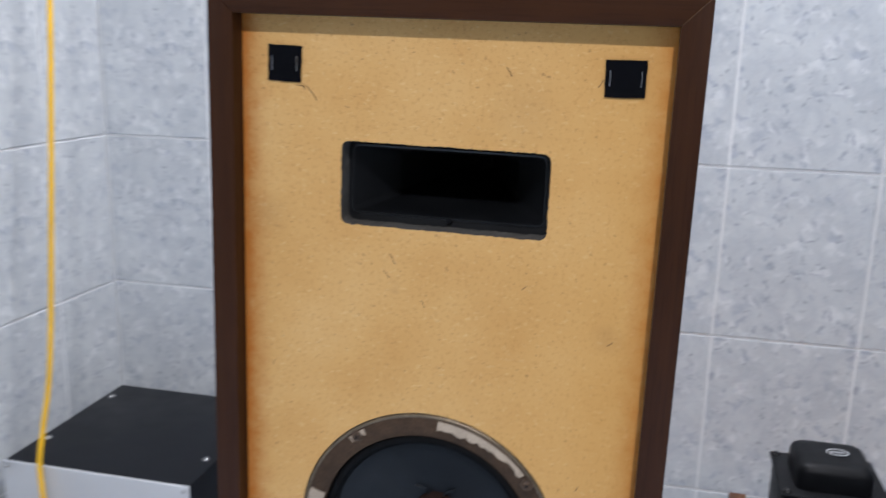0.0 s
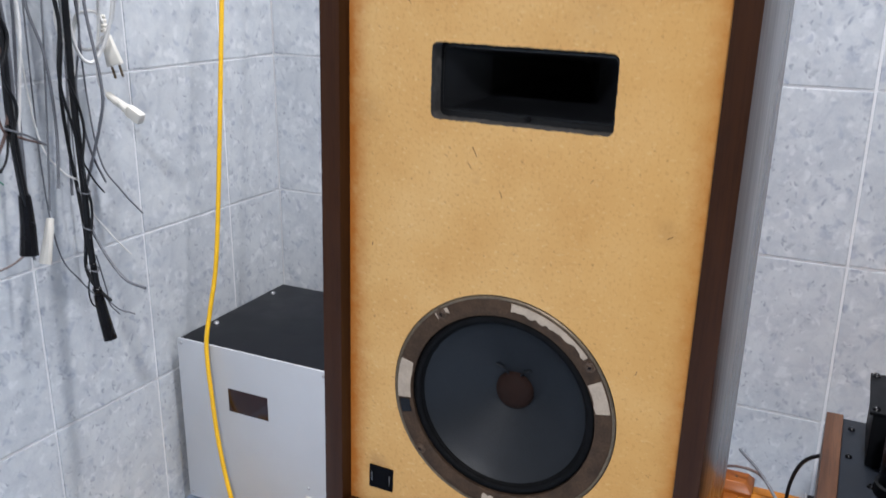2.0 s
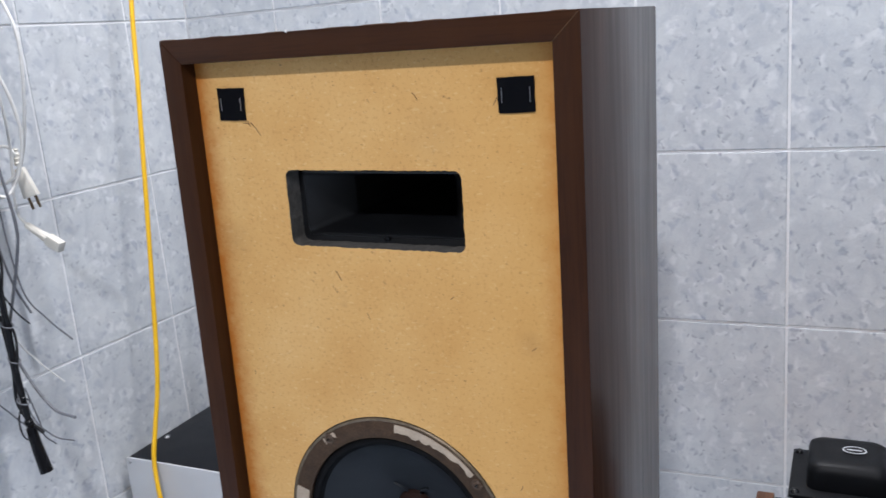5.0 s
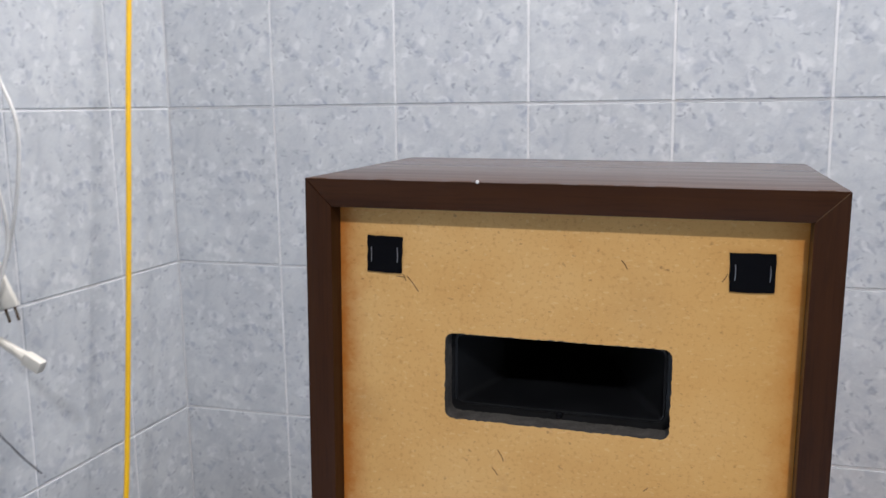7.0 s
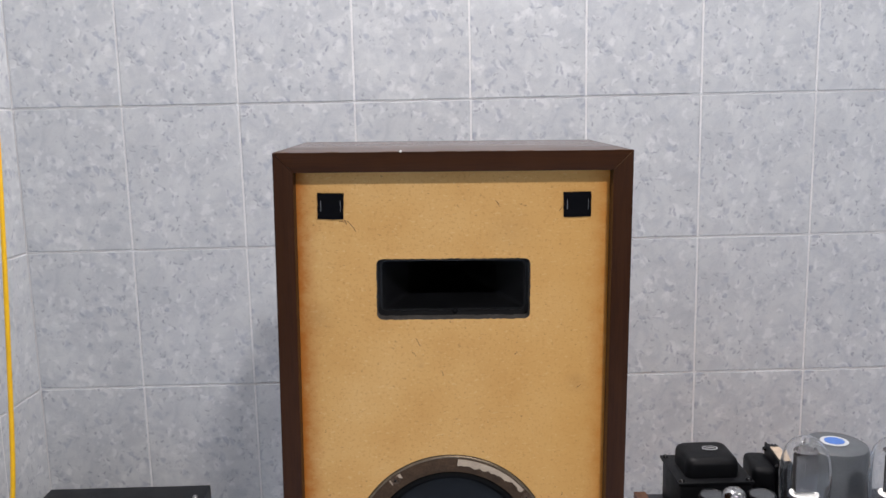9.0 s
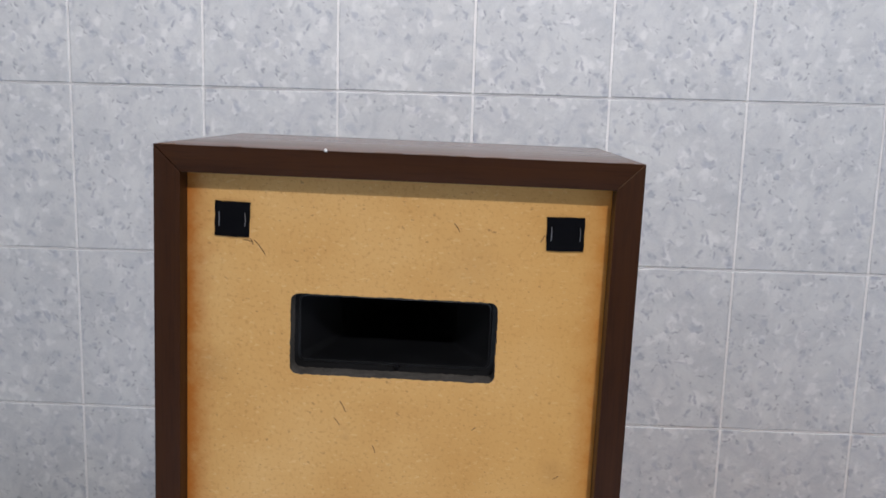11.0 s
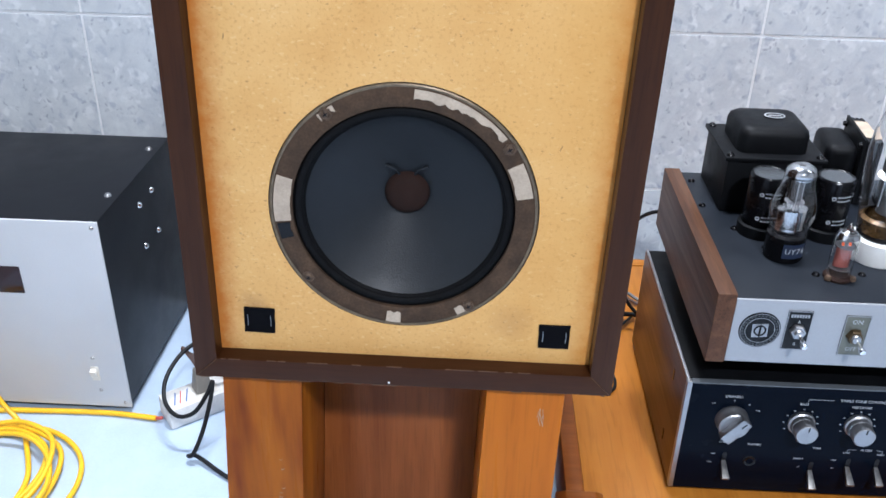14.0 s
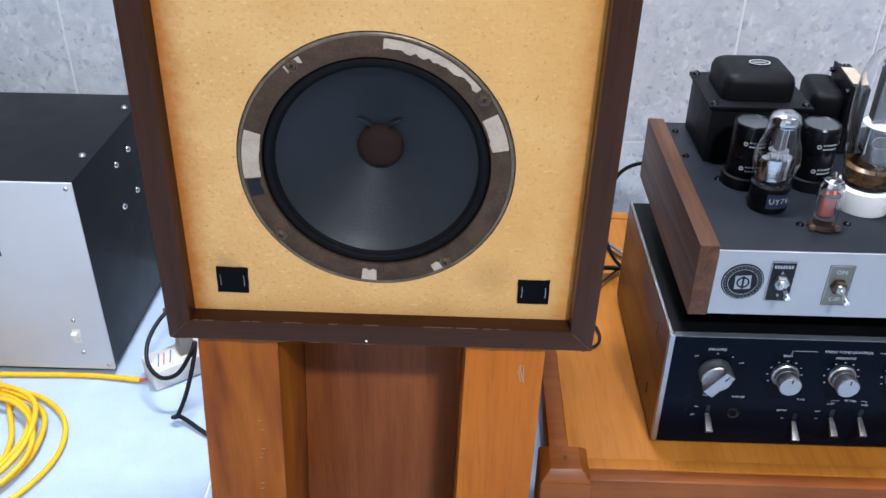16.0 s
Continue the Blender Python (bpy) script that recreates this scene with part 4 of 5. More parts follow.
def valve_amplifier():
    x0, x1, y0, y1, z0 = 0.798, 1.196, -0.652, -0.394, 0.389
    t = thing("valve_amplifier", pose(0, 0, 0), "valve amplifier with wooden sides, stacked on the stereo amplifier", "amplifier")
    for a, b in ((x0, x0 + 0.0165), (x1 - 0.0165, x1)):
        part("wooden_side", box(a, b, y0, y1, z0, DECK_Z + 0.0045, 0.0012), AMP_WOOD, t, "brown solid wood side panel")
    part("deck", box(x0 + 0.0168, x1 - 0.0168, y0 + 0.0035, y1, DECK_Z - 0.002, DECK_Z, 0.0006), DECK, t, "dark grey painted top plate")
    part("body", box(x0 + 0.0170, x1 - 0.0170, y0 + 0.0040, y1 - 0.001, z0 + 0.002, DECK_Z - 0.0022), BLACK_SHEET, t)
    face = part("front_panel", box(x0 + 0.0168, x1 - 0.0168, y0 + 0.0012, y0 + 0.0034, z0 + 0.001, DECK_Z - 0.0005, 0.0004), AMP_FACE, t, "satin silver front panel")
    for bx in (x0 + 0.04, x1 - 0.04):
        for by in (y0 + 0.05, y1 - 0.06):
            part("foot", moved(lathe([(0, 0), (0.012, 0), (0.014, 0.0315), (0, 0.0315)], 16), pose(bx, by, 0.3585)), BLACK_PLASTIC, t, "black rubber foot")
    y = y0 + 0.0012
    # round badge with a plain device
    badge = part("round_badge", moved(lathe([(0, 0.0008), (0.0172, 0.0008), (0.0176, 0)], 48), Matrix.Translation((0.8385, y, 0.4235)) @ FRONT), BLACK_PLASTIC, face, "round black badge with a silver device")
    for r in (0.0165, 0.0125):
        part("badge_ring", moved(lathe([(r - 0.0004, 0.0009), (r - 0.0004, 0.0011), (r, 0.0011), (r, 0.0009)], 48), Matrix.Translation((0.8385, y, 0.4235)) @ FRONT), ALUMINIUM, badge)
    part("badge_square", moved(box(-0.0066, 0.0066, -0.0013, -0.0009, -0.0066, 0.0066, 0.0001), pose(0.8385, y, 0.4235, 0, -4, 0)), ALUMINIUM, badge)
    dev = lathe([(0.0040, 0.0014), (0.0040, 0.0017), (0.0054, 0.0017), (0.0054, 0.0014)], 30)
    box(-0.0008, 0.0008, -0.006, 0.006, 0.0014, 0.0018, bm=dev)
    part("badge_device", moved(dev, Matrix.Translation((0.8385, y, 0.4235)) @ FRONT), BLACK_PLASTIC, badge)
    bars = bmesh.new()
    for k in range(30):
        a = radians(12 * k)
        join(bars, moved(box(-0.0006, 0.0006, -0.0010, -0.0008, 0.0136, 0.0152), pose(0.8385, y, 0.4235, 0, 12 * k, 0)))
    part("badge_bars", bars, GREY_PAINT, badge)
    # two toggle switches on plates
    for sx, sz, w, h, m, words in ((0.8695, 0.4248, 0.0205, 0.0385, BLACK_PLASTIC, (("A", 0.004, 0.0085), ("B", 0.004, -0.0135))), (0.9175, 0.4220, 0.0205, 0.0395, OLIVE, (("ON", 0.0058, 0.0135), ("OFF", 0.0054, -0.0135)))):
        plate = part("switch_plate", box(sx - w / 2, sx + w / 2, y - 0.0010, y + 0.0002, sz - h / 2, sz + h / 2, 0.0004), m, t, "engraved switch plate")
        border = bmesh.new()
        for a0, a1, b0, b1 in ((-w / 2, w / 2, h / 2 - 0.0006, h / 2), (-w / 2, w / 2, -h / 2, -h / 2 + 0.0006), (-w / 2, -w / 2 + 0.0006, -h / 2, h / 2), (w / 2 - 0.0006, w / 2, -h / 2, h / 2)):
            box(sx + a0, sx + a1, y - 0.0013, y - 0.0009, sz + b0, sz + b1, bm=border)
        part("plate_border", border, ALUMINIUM, plate)
        for text, size, dz in words:
            lettering(text, size, WHITE_INK, plate, sx, y - 0.0011, sz + dz)
        if m is BLACK_PLASTIC:
            row = bmesh.new()
            for k in range(7):
                box(sx - 0.0078 + 0.0023 * k, sx - 0.0063 + 0.0023 * k, y - 0.0013, y - 0.0009, sz + 0.0130, sz + 0.0160, bm=row)
            part("print_bars", row, GREY_INK, plate, "unreadable engraved print")
        part("toggle_nut", moved(lathe([(0.0035, 0.0045), (0.0060, 0.0045), (0.0072, 0.0012), (0.0072, 0)], 6), Matrix.Translation((sx, y - 0.0010, sz)) @ FRONT), BRASS if m is OLIVE else STEEL, plate, "hexagonal nut", 20)
        part("bushing", moved(lathe([(0, 0.0070), (0.0035, 0.0070), (0.0040, 0.0060), (0.0040, 0)], 20), Matrix.Translation((sx, y - 0.0010, sz)) @ FRONT), STEEL, plate)
        bat = moved(lathe([(0, 0), (0.0013, 0), (0.0016, 0.008), (0.0026, 0.0125), (0.0029, 0.0145), (0.0022, 0.0170), (0, 0.0178)], 16), Matrix.Translation((sx, y - 0.0060, sz)) @ pose(0, 0, 0, 90 + 8, 0, 0))
        part("toggle_lever", bat, CHROME, plate, "chrome toggle lever")
    for sx, sy in ((0.823, -0.417), (0.822, -0.476), (0.842, -0.524), (0.893, -0.606), (0.862, -0.560), (0.886, -0.548), (0.934, -0.603), (0.934, -0.556)):
        part("deck_screw", moved(lathe([(0, 0.0030), (0.0020, 0.0026), (0.0032, 0.0012), (0.0036, 0)], 14), pose(sx, sy, DECK_Z)), BLACK_PLASTIC, t, "black dome screw")
    return t


valve_amplifier()


def transformer(m):
    """A potted transformer: box, flange with screws, domed lid and an oval badge. Its base is at z = 0."""
    t = thing("output_transformer", m, "black transformer with domed lid and oval badge on the deck", "transformer", "transformers on the deck")
    part("can", box(-0.0495, 0.0410, -0.0430, 0.0430, 0, 0.0545, 0.0012), BLACK_PAINT, t)
    part("flange", box(-0.0530, 0.0440, -0.0460, 0.0460, 0.0547, 0.0585, 0.0010), BLACK_PAINT, t)
    lid = bmesh.new()
    levels = [(0.0380, 0.0325, 0.0586), (0.0380, 0.0325, 0.0745), (0.0365, 0.0310, 0.0800), (0.0330, 0.0275, 0.0830), (0.0270, 0.0215, 0.0840)]
    loops = [[lid.verts.new((x, yy, z)) for x, yy in round_rect(-0.0045, 0, 2 * a - 0.008, 2 * b, 0.010, 5)] for a, b, z in levels]
    for p, q in zip(loops, loops[1:]):
        for i in range(len(p)):
            j = (i + 1) % len(p)
            lid.faces.new((p[i], p[j], q[j], q[i]))
    lid.faces.new(loops[-1])
    lid.faces.new(loops[0][::-1])
    bmesh.ops.recalc_face_normals(lid, faces=lid.faces[:])
    part("domed_lid", lid, BLACK_PAINT, t, "", 50)
    badge = part("oval_badge", moved(lathe([(0, 0.0010), (0.0095, 0.0010), (0.0100, 0)], 36), Matrix.Translation((0.001, 0.002, 0.0840)) @ Matrix.Diagonal((1.05, 0.72, 1, 1))), BLACK_PLASTIC, t, "oval metal badge")
    part("badge_ring", moved(lathe([(0.0086, 0.0011), (0.0086, 0.0015), (0.0096, 0.0015), (0.0096, 0.0009)], 36), Matrix.Translation((0.001, 0.002, 0.0840)) @ Matrix.Diagonal((1.05, 0.72, 1, 1))), SILVER, badge)
    part("badge_bar", box(-0.0055, 0.0070, 0.0012, 0.0022, 0.0845, 0.0856), SILVER, badge)
    for sx in (-1, 1):
        for sy in (-1, 1):
            part("flange_screw", moved(lathe([(0, 0.0034), (0.0020, 0.0030), (0.0036, 0.0014), (0.0042, 0)], 14), pose(-0.0045 + sx * 0.0430, sy * 0.0395, 0.0585)), BLACK_PLASTIC, t)
    return t


transformer(pose(0.8855, -0.4440, DECK_Z + 0.0002))


def choke(m):
    """A small open-core transformer with a bell cover on one side."""
    t = thing("choke_transformer", m, "small black transformer with paper label on the deck", "transformer", "transformers on the deck")
    part("core", box(-0.0100, 0.0040, -0.034, 0.034, 0, 0.0680, 0.0015), BLACK_PAINT, t, "laminated core")
    part("end_plate", box(-0.0130, -0.0102, -0.036, 0.036, 0, 0.0705, 0.0010), BLACK_PAINT, t)
    for k in range(3):
        part("lamination", box(-0.0085 + 0.0042 * k, -0.0065 + 0.0042 * k, -0.0344, 0.0344, 0.001, 0.0686), BLACK_SHEET, t)
    part("bell", box(-0.044, -0.0132, -0.030, 0.030, 0.002, 0.060, 0.010, 4), BLACK_PAINT, t, "rounded bell cover", 60)
    part("paper_label", box(-0.009, 0.0035, -0.024, 0.022, 0.0687, 0.0691), TORN, t, "stained paper label")
    for sy in (-0.030, 0.030):
        part("core_bolt", moved(lathe([(0, 0.004), (0.0025, 0.0036), (0.0032, 0)], 10), Matrix.Translation((-0.0130, sy, 0.063)) @ pose(0, 0, 0, 0, -90, 0)), BLACK_PLASTIC, t)
    return t


choke(pose(0.9880, -0.428, DECK_Z + 0.0002, 0, 0, -6))


def grey_transformer(m):
    t = thing("mains_transformer", m, "grey transformer with a blue round sticker on the deck", "transformer", "transformers on the deck")
    part("can", moved(lathe([(0, 0), (0.043, 0), (0.043, 0.084), (0.041, 0.091), (0.036, 0.094), (0, 0.095)], 48), Matrix()), GREY_PAINT, t, "", 40)
    part("base_ring", lathe([(0.043, 0), (0.047, 0.0005), (0.047, 0.004), (0.0432, 0.005)], 48), BLACK_PAINT, t)
    s = part("round_sticker", lathe([(0, 0.0956), (0.0175, 0.0956), (0.0175, 0.0950)], 40), WHITE_INK, t, "white-rimmed sticker")
    part("sticker_field", lathe([(0, 0.0960), (0.0125, 0.0960), (0.0125, 0.0955)], 40), BLUE_INK, s, "blue sticker field")
    part("post_nut", moved(lathe([(0, 0.010), (0.004, 0.010), (0.0065, 0.002), (0.0065, 0)], 12), pose(-0.034, 0.006, 0.0925)), CHROME, t)
    return t


grey_transformer(pose(1.045, -0.455, DECK_Z + 0.0002))


def capacitor(m):
    t = thing("filter_capacitor", m, "black sleeved can capacitor clamped on the deck", "capacitor", "capacitors on the deck")
    part("can", lathe([(0, 0), (0.0165, 0), (0.0172, 0.001), (0.0172, 0.0595), (0.0160, 0.0612), (0.0148, 0.0602), (0, 0.0598)], 40), BLACK_PLASTIC, t, "glossy black sleeve")
    part("top_disc", lathe([(0, 0.0606), (0.0140, 0.0606), (0.0144, 0.0600)], 32), CAN_TOP, t, "shiny grey top")
    part("clamp_ring", lathe([(0.0173, 0), (0.0200, 0), (0.0200, 0.0105), (0.0173, 0.0115)], 40), BLACK_PAINT, t)
    for k, (az, z) in enumerate(((-105, 0.046), (-105, 0.022), (-20, 0.046), (-20, 0.022))):
        bars = bmesh.new()
        for row in (0, 1):
            for c in range(5):
                join(bars, moved(box(-0.0010, 0.0010, -0.01735, -0.01715, z - 0.0038 * row, z + 0.0014 - 0.0038 * row), pose(0, 0, 0, 0, 0, az + 90 + 9.5 * c)))
        part("print_bars", bars, GREY_INK, t, "small unreadable print")
        part("print_mark", moved(lathe([(0.0010, 0), (0.0010, 0.0002), (0.0020, 0.0002), (0.0020, 0)], 14), pose(0, 0, 0, 0, 0, az + 76) @ Matrix.Translation((0, -0.01715, z - 0.001)) @ FRONT), GREY_INK, t)
    return t


cap_one = capacitor(pose(0.8635, -0.5275, DECK_Z))
copy_thing(cap_one, pose(0.9235, -0.5290, DECK_Z, 0, 0, 14))


def glass_bulb(profile, t, seg=40):
    inner = [(max(0.0, r - 0.0007), z - (0.0007 if r < 0.004 else 0.0)) for r, z in reversed(profile)]
    ob = part("glass_bulb", lathe(list(profile) + inner, seg, None, True), GLASS, t, "clear glass bulb", 80)
    ob.visible_shadow = False
    return ob


def st_valve(m):
    t = thing("shouldered_valve", m, "shouldered glass valve with black base and lettered tape label", "valve", "valves on the deck")
    part("base", lathe([(0, 0), (0.0160, 0), (0.0172, 0.002), (0.0172, 0.024), (0.0150, 0.026), (0, 0.026)], 40), BLACK_PLASTIC, t, "black moulded base")
    glass_bulb([(0.0140, 0.0252), (0.0162, 0.029), (0.0190, 0.038), (0.0200, 0.046), (0.0197, 0.052), (0.0174, 0.061), (0.0142, 0.071), (0.0132, 0.077), (0.0136, 0.082), (0.0122, 0.0865), (0.0075, 0.0895), (0, 0.0903)], t)
    part("anode", moved(lathe([(0, 0.029), (0.0115, 0.029), (0.0118, 0.048), (0, 0.0485)], 28), Matrix.Diagonal((1.15, 0.85, 1, 1))), GETTER, t, "grey metal anode")
    part("mica_disc", lathe([(0, 0.0545), (0.0085, 0.0545), (0.0085, 0.0552), (0, 0.0552)], 28), GREY_CABLE, t)
    part("upper_anode", box(-0.0040, 0.0040, -0.0030, 0.0030, 0.0556, 0.0765, 0.0008), MICA, t)
    part("upper_mica", lathe([(0, 0.0775), (0.0110, 0.0775), (0.0110, 0.0782), (0, 0.0782)], 28), GETTER, t)
    part("stem", lathe([(0, 0.0254), (0.0070, 0.0254), (0.0045, 0.034), (0, 0.034)], 20), MICA, t)
    part("getter_plate", lathe([(0.0124, 0.0805), (0.0126, 0.0825), (0.0112, 0.0855), (0.0068, 0.0883), (0.0030, 0.0890)], 24), GETTER, t, "silvery getter patch")
    for a in (0, 120, 240):
        part("support_rod", sweep([(0.006 * math.cos(radians(a)), 0.006 * math.sin(radians(a)), 0.03), (0.006 * math.cos(radians(a)), 0.006 * math.sin(radians(a)), 0.079)], 0.0006, 6, 0), STEEL, t)
    tape = bmesh.new()
    n = 12
    cols = [[tape.verts.new((r * math.sin(radians(a)), -r * math.cos(radians(a)), z)) for r, z in ((0.0174, 0.006), (0.0174, 0.020))] for a in (-38 + 76 * k / n for k in range(n + 1))]
    for p, q in zip(cols, cols[1:]):
        tape.faces.new((p[0], q[0], q[1], p[1]))
    label = part("tape_label", tape, NAVY, t, "dark blue label tape with raised white letters")
    for k, ch in enumerate("UY76"):
        a = -24 + 16 * k
        me_ob = lettering(ch, 0.0072, WHITE_INK, label, 0, 0, 0, "letter")
        me_ob.matrix_basis = pose(0, 0, 0, 0, 0, a) @ Matrix.Translation((0, -0.01755, 0.013)) @ FRONT
    return t


st_valve(pose(0.8730, -0.5735, DECK_Z, 0, 0, 16))


def small_valve(m):
    t = thing("miniature_valve", m, "small glowing glass valve in a dark brown socket", "valve", "valves on the deck")
    part("socket", lathe([(0, 0), (0.0118, 0), (0.0122, 0.002), (0.0102, 0.004), (0, 0.004)], 28), CAP, t, "dark brown socket ring")
    glass_bulb([(0.0088, 0.0042), (0.0102, 0.007), (0.0104, 0.034), (0.0100, 0.040), (0.0080, 0.0445), (0.0035, 0.0470), (0.0018, 0.051), (0, 0.053)], t, 32)
    part("anode", moved(lathe([(0, 0.012), (0.0062, 0.012), (0.0062, 0.030), (0, 0.030)], 20), Matrix.Diagonal((1.1, 0.65, 1, 1))), plain("copper_red_anode", (0.30, 0.09, 0.07), 0.4, 0.6, var=0.2), t, "reddish anode")
    part("mica_disc", lathe([(0, 0.0315), (0.0086, 0.0315), (0.0086, 0.0322), (0, 0.0322)], 24), MICA, t)
    part("lower_mica", lathe([(0, 0.0100), (0.0086, 0.0100), (0.0086, 0.0106), (0, 0.0106)], 24), MICA, t)
    for sx in (-0.003, 0.003):
        part("heater", moved(lathe([(0, 0.0322), (0.0011, 0.0322), (0.0011, 0.0345), (0, 0.0345)], 10), pose(sx, -0.001, 0)), HEATER, t, "glowing orange heater tip")
    part("getter_patch", lathe([(0.0098, 0.0400), (0.0078, 0.0441), (0.0034, 0.0465)], 28), GETTER, t, "silvery getter patch")
    for sx in (-1, 1):
        part("socket_screw", moved(lathe([(0, 0.0042), (0.002, 0.004), (0.003, 0.002), (0.003, 0)], 12), pose(sx * 0.0105, -0.0065, 0.001)), RUSTY, t)
    return t


small_valve(pose(0.9105, -0.6085, DECK_Z))


def big_valve(m):
    t = thing("power_valve", m, "large balloon-shaped glass power valve in a white ceramic socket", "valve", "valves on the deck")
    part("ceramic_socket", lathe([(0, 0), (0.0232, 0), (0.0240, 0.0015), (0.0240, 0.0205), (0.0222, 0.0222), (0, 0.0222)], 44), CERAMIC, t, "glossy white ceramic socket")
    part("base_ring", lathe([(0.0195, 0.0222), (0.0205, 0.0240), (0.0200, 0.0270)], 40), BLACK_PLASTIC, t)
    glass_bulb([(0.0212, 0.0226), (0.0226, 0.033), (0.0240, 0.045), (0.0270, 0.064), (0.0285, 0.082), (0.0290, 0.100), (0.0280, 0.117), (0.0240, 0.133), (0.0165, 0.143), (0.0075, 0.148), (0, 0.149)], t, 48)
    part("amber_skirt", lathe([(0.0202, 0.0270), (0.0212, 0.0340), (0.0222, 0.0400), (0.0190, 0.0425)], 40), AMBER, t, "amber getter stain")
    part("anode", box(-0.013, 0.013, -0.006, 0.006, 0.082, 0.128, 0.002), MICA, t, "grey metal anode")
    part("mica_disc", moved(lathe([(0, 0.078), (0.0165, 0.078), (0.0165, 0.0790), (0, 0.0790)], 32), Matrix()), CERAMIC, t)
    part("upper_mica", lathe([(0, 0.131), (0.0140, 0.131), (0.0140, 0.1318), (0, 0.1318)], 32), MICA, t)
    part("stem", lathe([(0, 0.045), (0.0105, 0.045), (0.0060, 0.068), (0, 0.068)], 24), MICA, t)
    part("getter_loop", sweep([(0.0075 * math.cos(radians(a)) - 0.004, -0.012, 0.066 + 0.0055 * math.sin(radians(a))) for a in range(0, 361, 30)], 0.0005, 5, 2), GETTER, t)
    for sx in (-0.010, 0.010):
        part("support_rod", sweep([(sx, 0, 0.05), (sx, 0, 0.135)], 0.0009, 6, 0), STEEL, t)
    return t


valve_big = big_valve(pose(0.9580, -0.5680, DECK_Z))
copy_thing(valve_big, pose(1.060, -0.5755, DECK_Z, 0, 0, 30))

# ---- cables, cords and the socket strip ----


def cord(name, points, radius, material, label, category="cable", group="", seg=8, steps=8):
    return solo(name, sweep(points, radius, seg, steps), material, Matrix(), label, category, group, smooth_deg=80)


HANG = "cables hanging on the wall"
TOP = 1.72


def hung(name, points, radius, material, label, seg=7):
    """A cable that hangs from the rail on the side wall, its upper end carried up to the rail."""
    x, y, z = points[0]
    t = thing(name, Matrix(), label, "cable", HANG)
    upper = [(-0.205, y + 0.02, TOP - 0.004), (-0.172, y + 0.012, TOP + 0.012), (-0.158, y + 0.008, TOP - 0.06), (x - 0.006, y + 0.006, 1.35), (x, y, 1.1 if z < 1.05 else z + 0.15)]
    part("cord", sweep(upper + list(points), radius, seg, 7), material, t, "", 80)
    return t


rail = thing("hanging_rail", pose(-0.205, -0.5, TOP), "white wooden rail on the wall for hanging cables", "rail")
part("board", box(-0.018, 0.008, -0.30, 0.35, -0.03, 0.006, 0.003), IVORY, rail)

thick = hung("hanging_cable", [(-0.134, -0.498, 0.902), (-0.140, -0.498, 0.748), (-0.140, -0.498, 0.631), (-0.141, -0.498, 0.534), (-0.135, -0.498, 0.450)], 0.0046, RUBBER, "thick black cable hanging with a frayed plug end")
part("connector", sweep([(-0.136, -0.498, 0.462), (-0.130, -0.498, 0.430), (-0.122, -0.498, 0.397)], (0.0068, 0.0092), 10, 3), BLACK_PLASTIC, thick, "black rubber connector")
for k, z in enumerate((0.61, 0.56, 0.50)):
    part("tie_wire", sweep([(-0.149, -0.500, z + 0.004), (-0.140, -0.505, z), (-0.131, -0.499, z - 0.003), (-0.138, -0.491, z), (-0.147, -0.497, z + 0.004)], 0.0011, 5, 4), GREY_CABLE, thick)
hung("hanging_cable", [(-0.169, -0.490, 0.901), (-0.159, -0.490, 0.822), (-0.171, -0.490, 0.745), (-0.169, -0.490, 0.673), (-0.161, -0.490, 0.606), (-0.152, -0.494, 0.545), (-0.158, -0.494, 0.500), (-0.146, -0.494, 0.474), (-0.118, -0.494, 0.455)], 0.0026, RUBBER, "thin dark cable hanging beside a thick one")
hung("hanging_cable", [(-0.122, -0.480, 0.902), (-0.121, -0.480, 0.841), (-0.107, -0.480, 0.748), (-0.119, -0.480, 0.695), (-0.160, -0.483, 0.589), (-0.150, -0.487, 0.560), (-0.123, -0.489, 0.520), (-0.091, -0.490, 0.490), (-0.055, -0.490, 0.483)], 0.0021, GREY_CABLE, "thin grey cable with a curling bare end")
second = hung("hanging_cable", [(-0.140, -0.600, 0.902), (-0.140, -0.593, 0.819), (-0.140, -0.596, 0.731), (-0.140, -0.594, 0.670), (-0.140, -0.591, 0.615)], 0.0050, RUBBER, "thick black cable hanging with a moulded plug")
part("connector", sweep([(-0.140, -0.591, 0.625), (-0.140, -0.592, 0.585), (-0.140, -0.596, 0.548)], (0.0075, 0.0115), 10, 3), BLACK_PLASTIC, second, "black moulded plug")
part("loose_wire", sweep([(-0.140, -0.598, 0.551), (-0.138, -0.625, 0.543), (-0.140, -0.650, 0.540)], 0.0014, 5, 4), BROWN_CABLE, second)
hung("hanging_cable", [(-0.142, -0.622, 0.900), (-0.140, -0.618, 0.848), (-0.140, -0.594, 0.789), (-0.140, -0.602, 0.714), (-0.140, -0.629, 0.674), (-0.138, -0.655, 0.690)], 0.0022, BROWN_CABLE, "thin brown cable with a bent end")
hung("hanging_cable", [(-0.150, -0.612, 0.88), (-0.145, -0.612, 0.78), (-0.140, -0.609, 0.712), (-0.138, -0.585, 0.696), (-0.138, -0.555, 0.684)], 0.0017, BROWN_CABLE, "thin brown wire with a stripped end")
hung("hanging_cable", [(-0.145, -0.672, 0.90), (-0.142, -0.668, 0.70), (-0.140, -0.665, 0.552), (-0.140, -0.654, 0.510), (-0.140, -0.660, 0.473)], 0.0023, RUBBER, "thin black cable end hanging low")
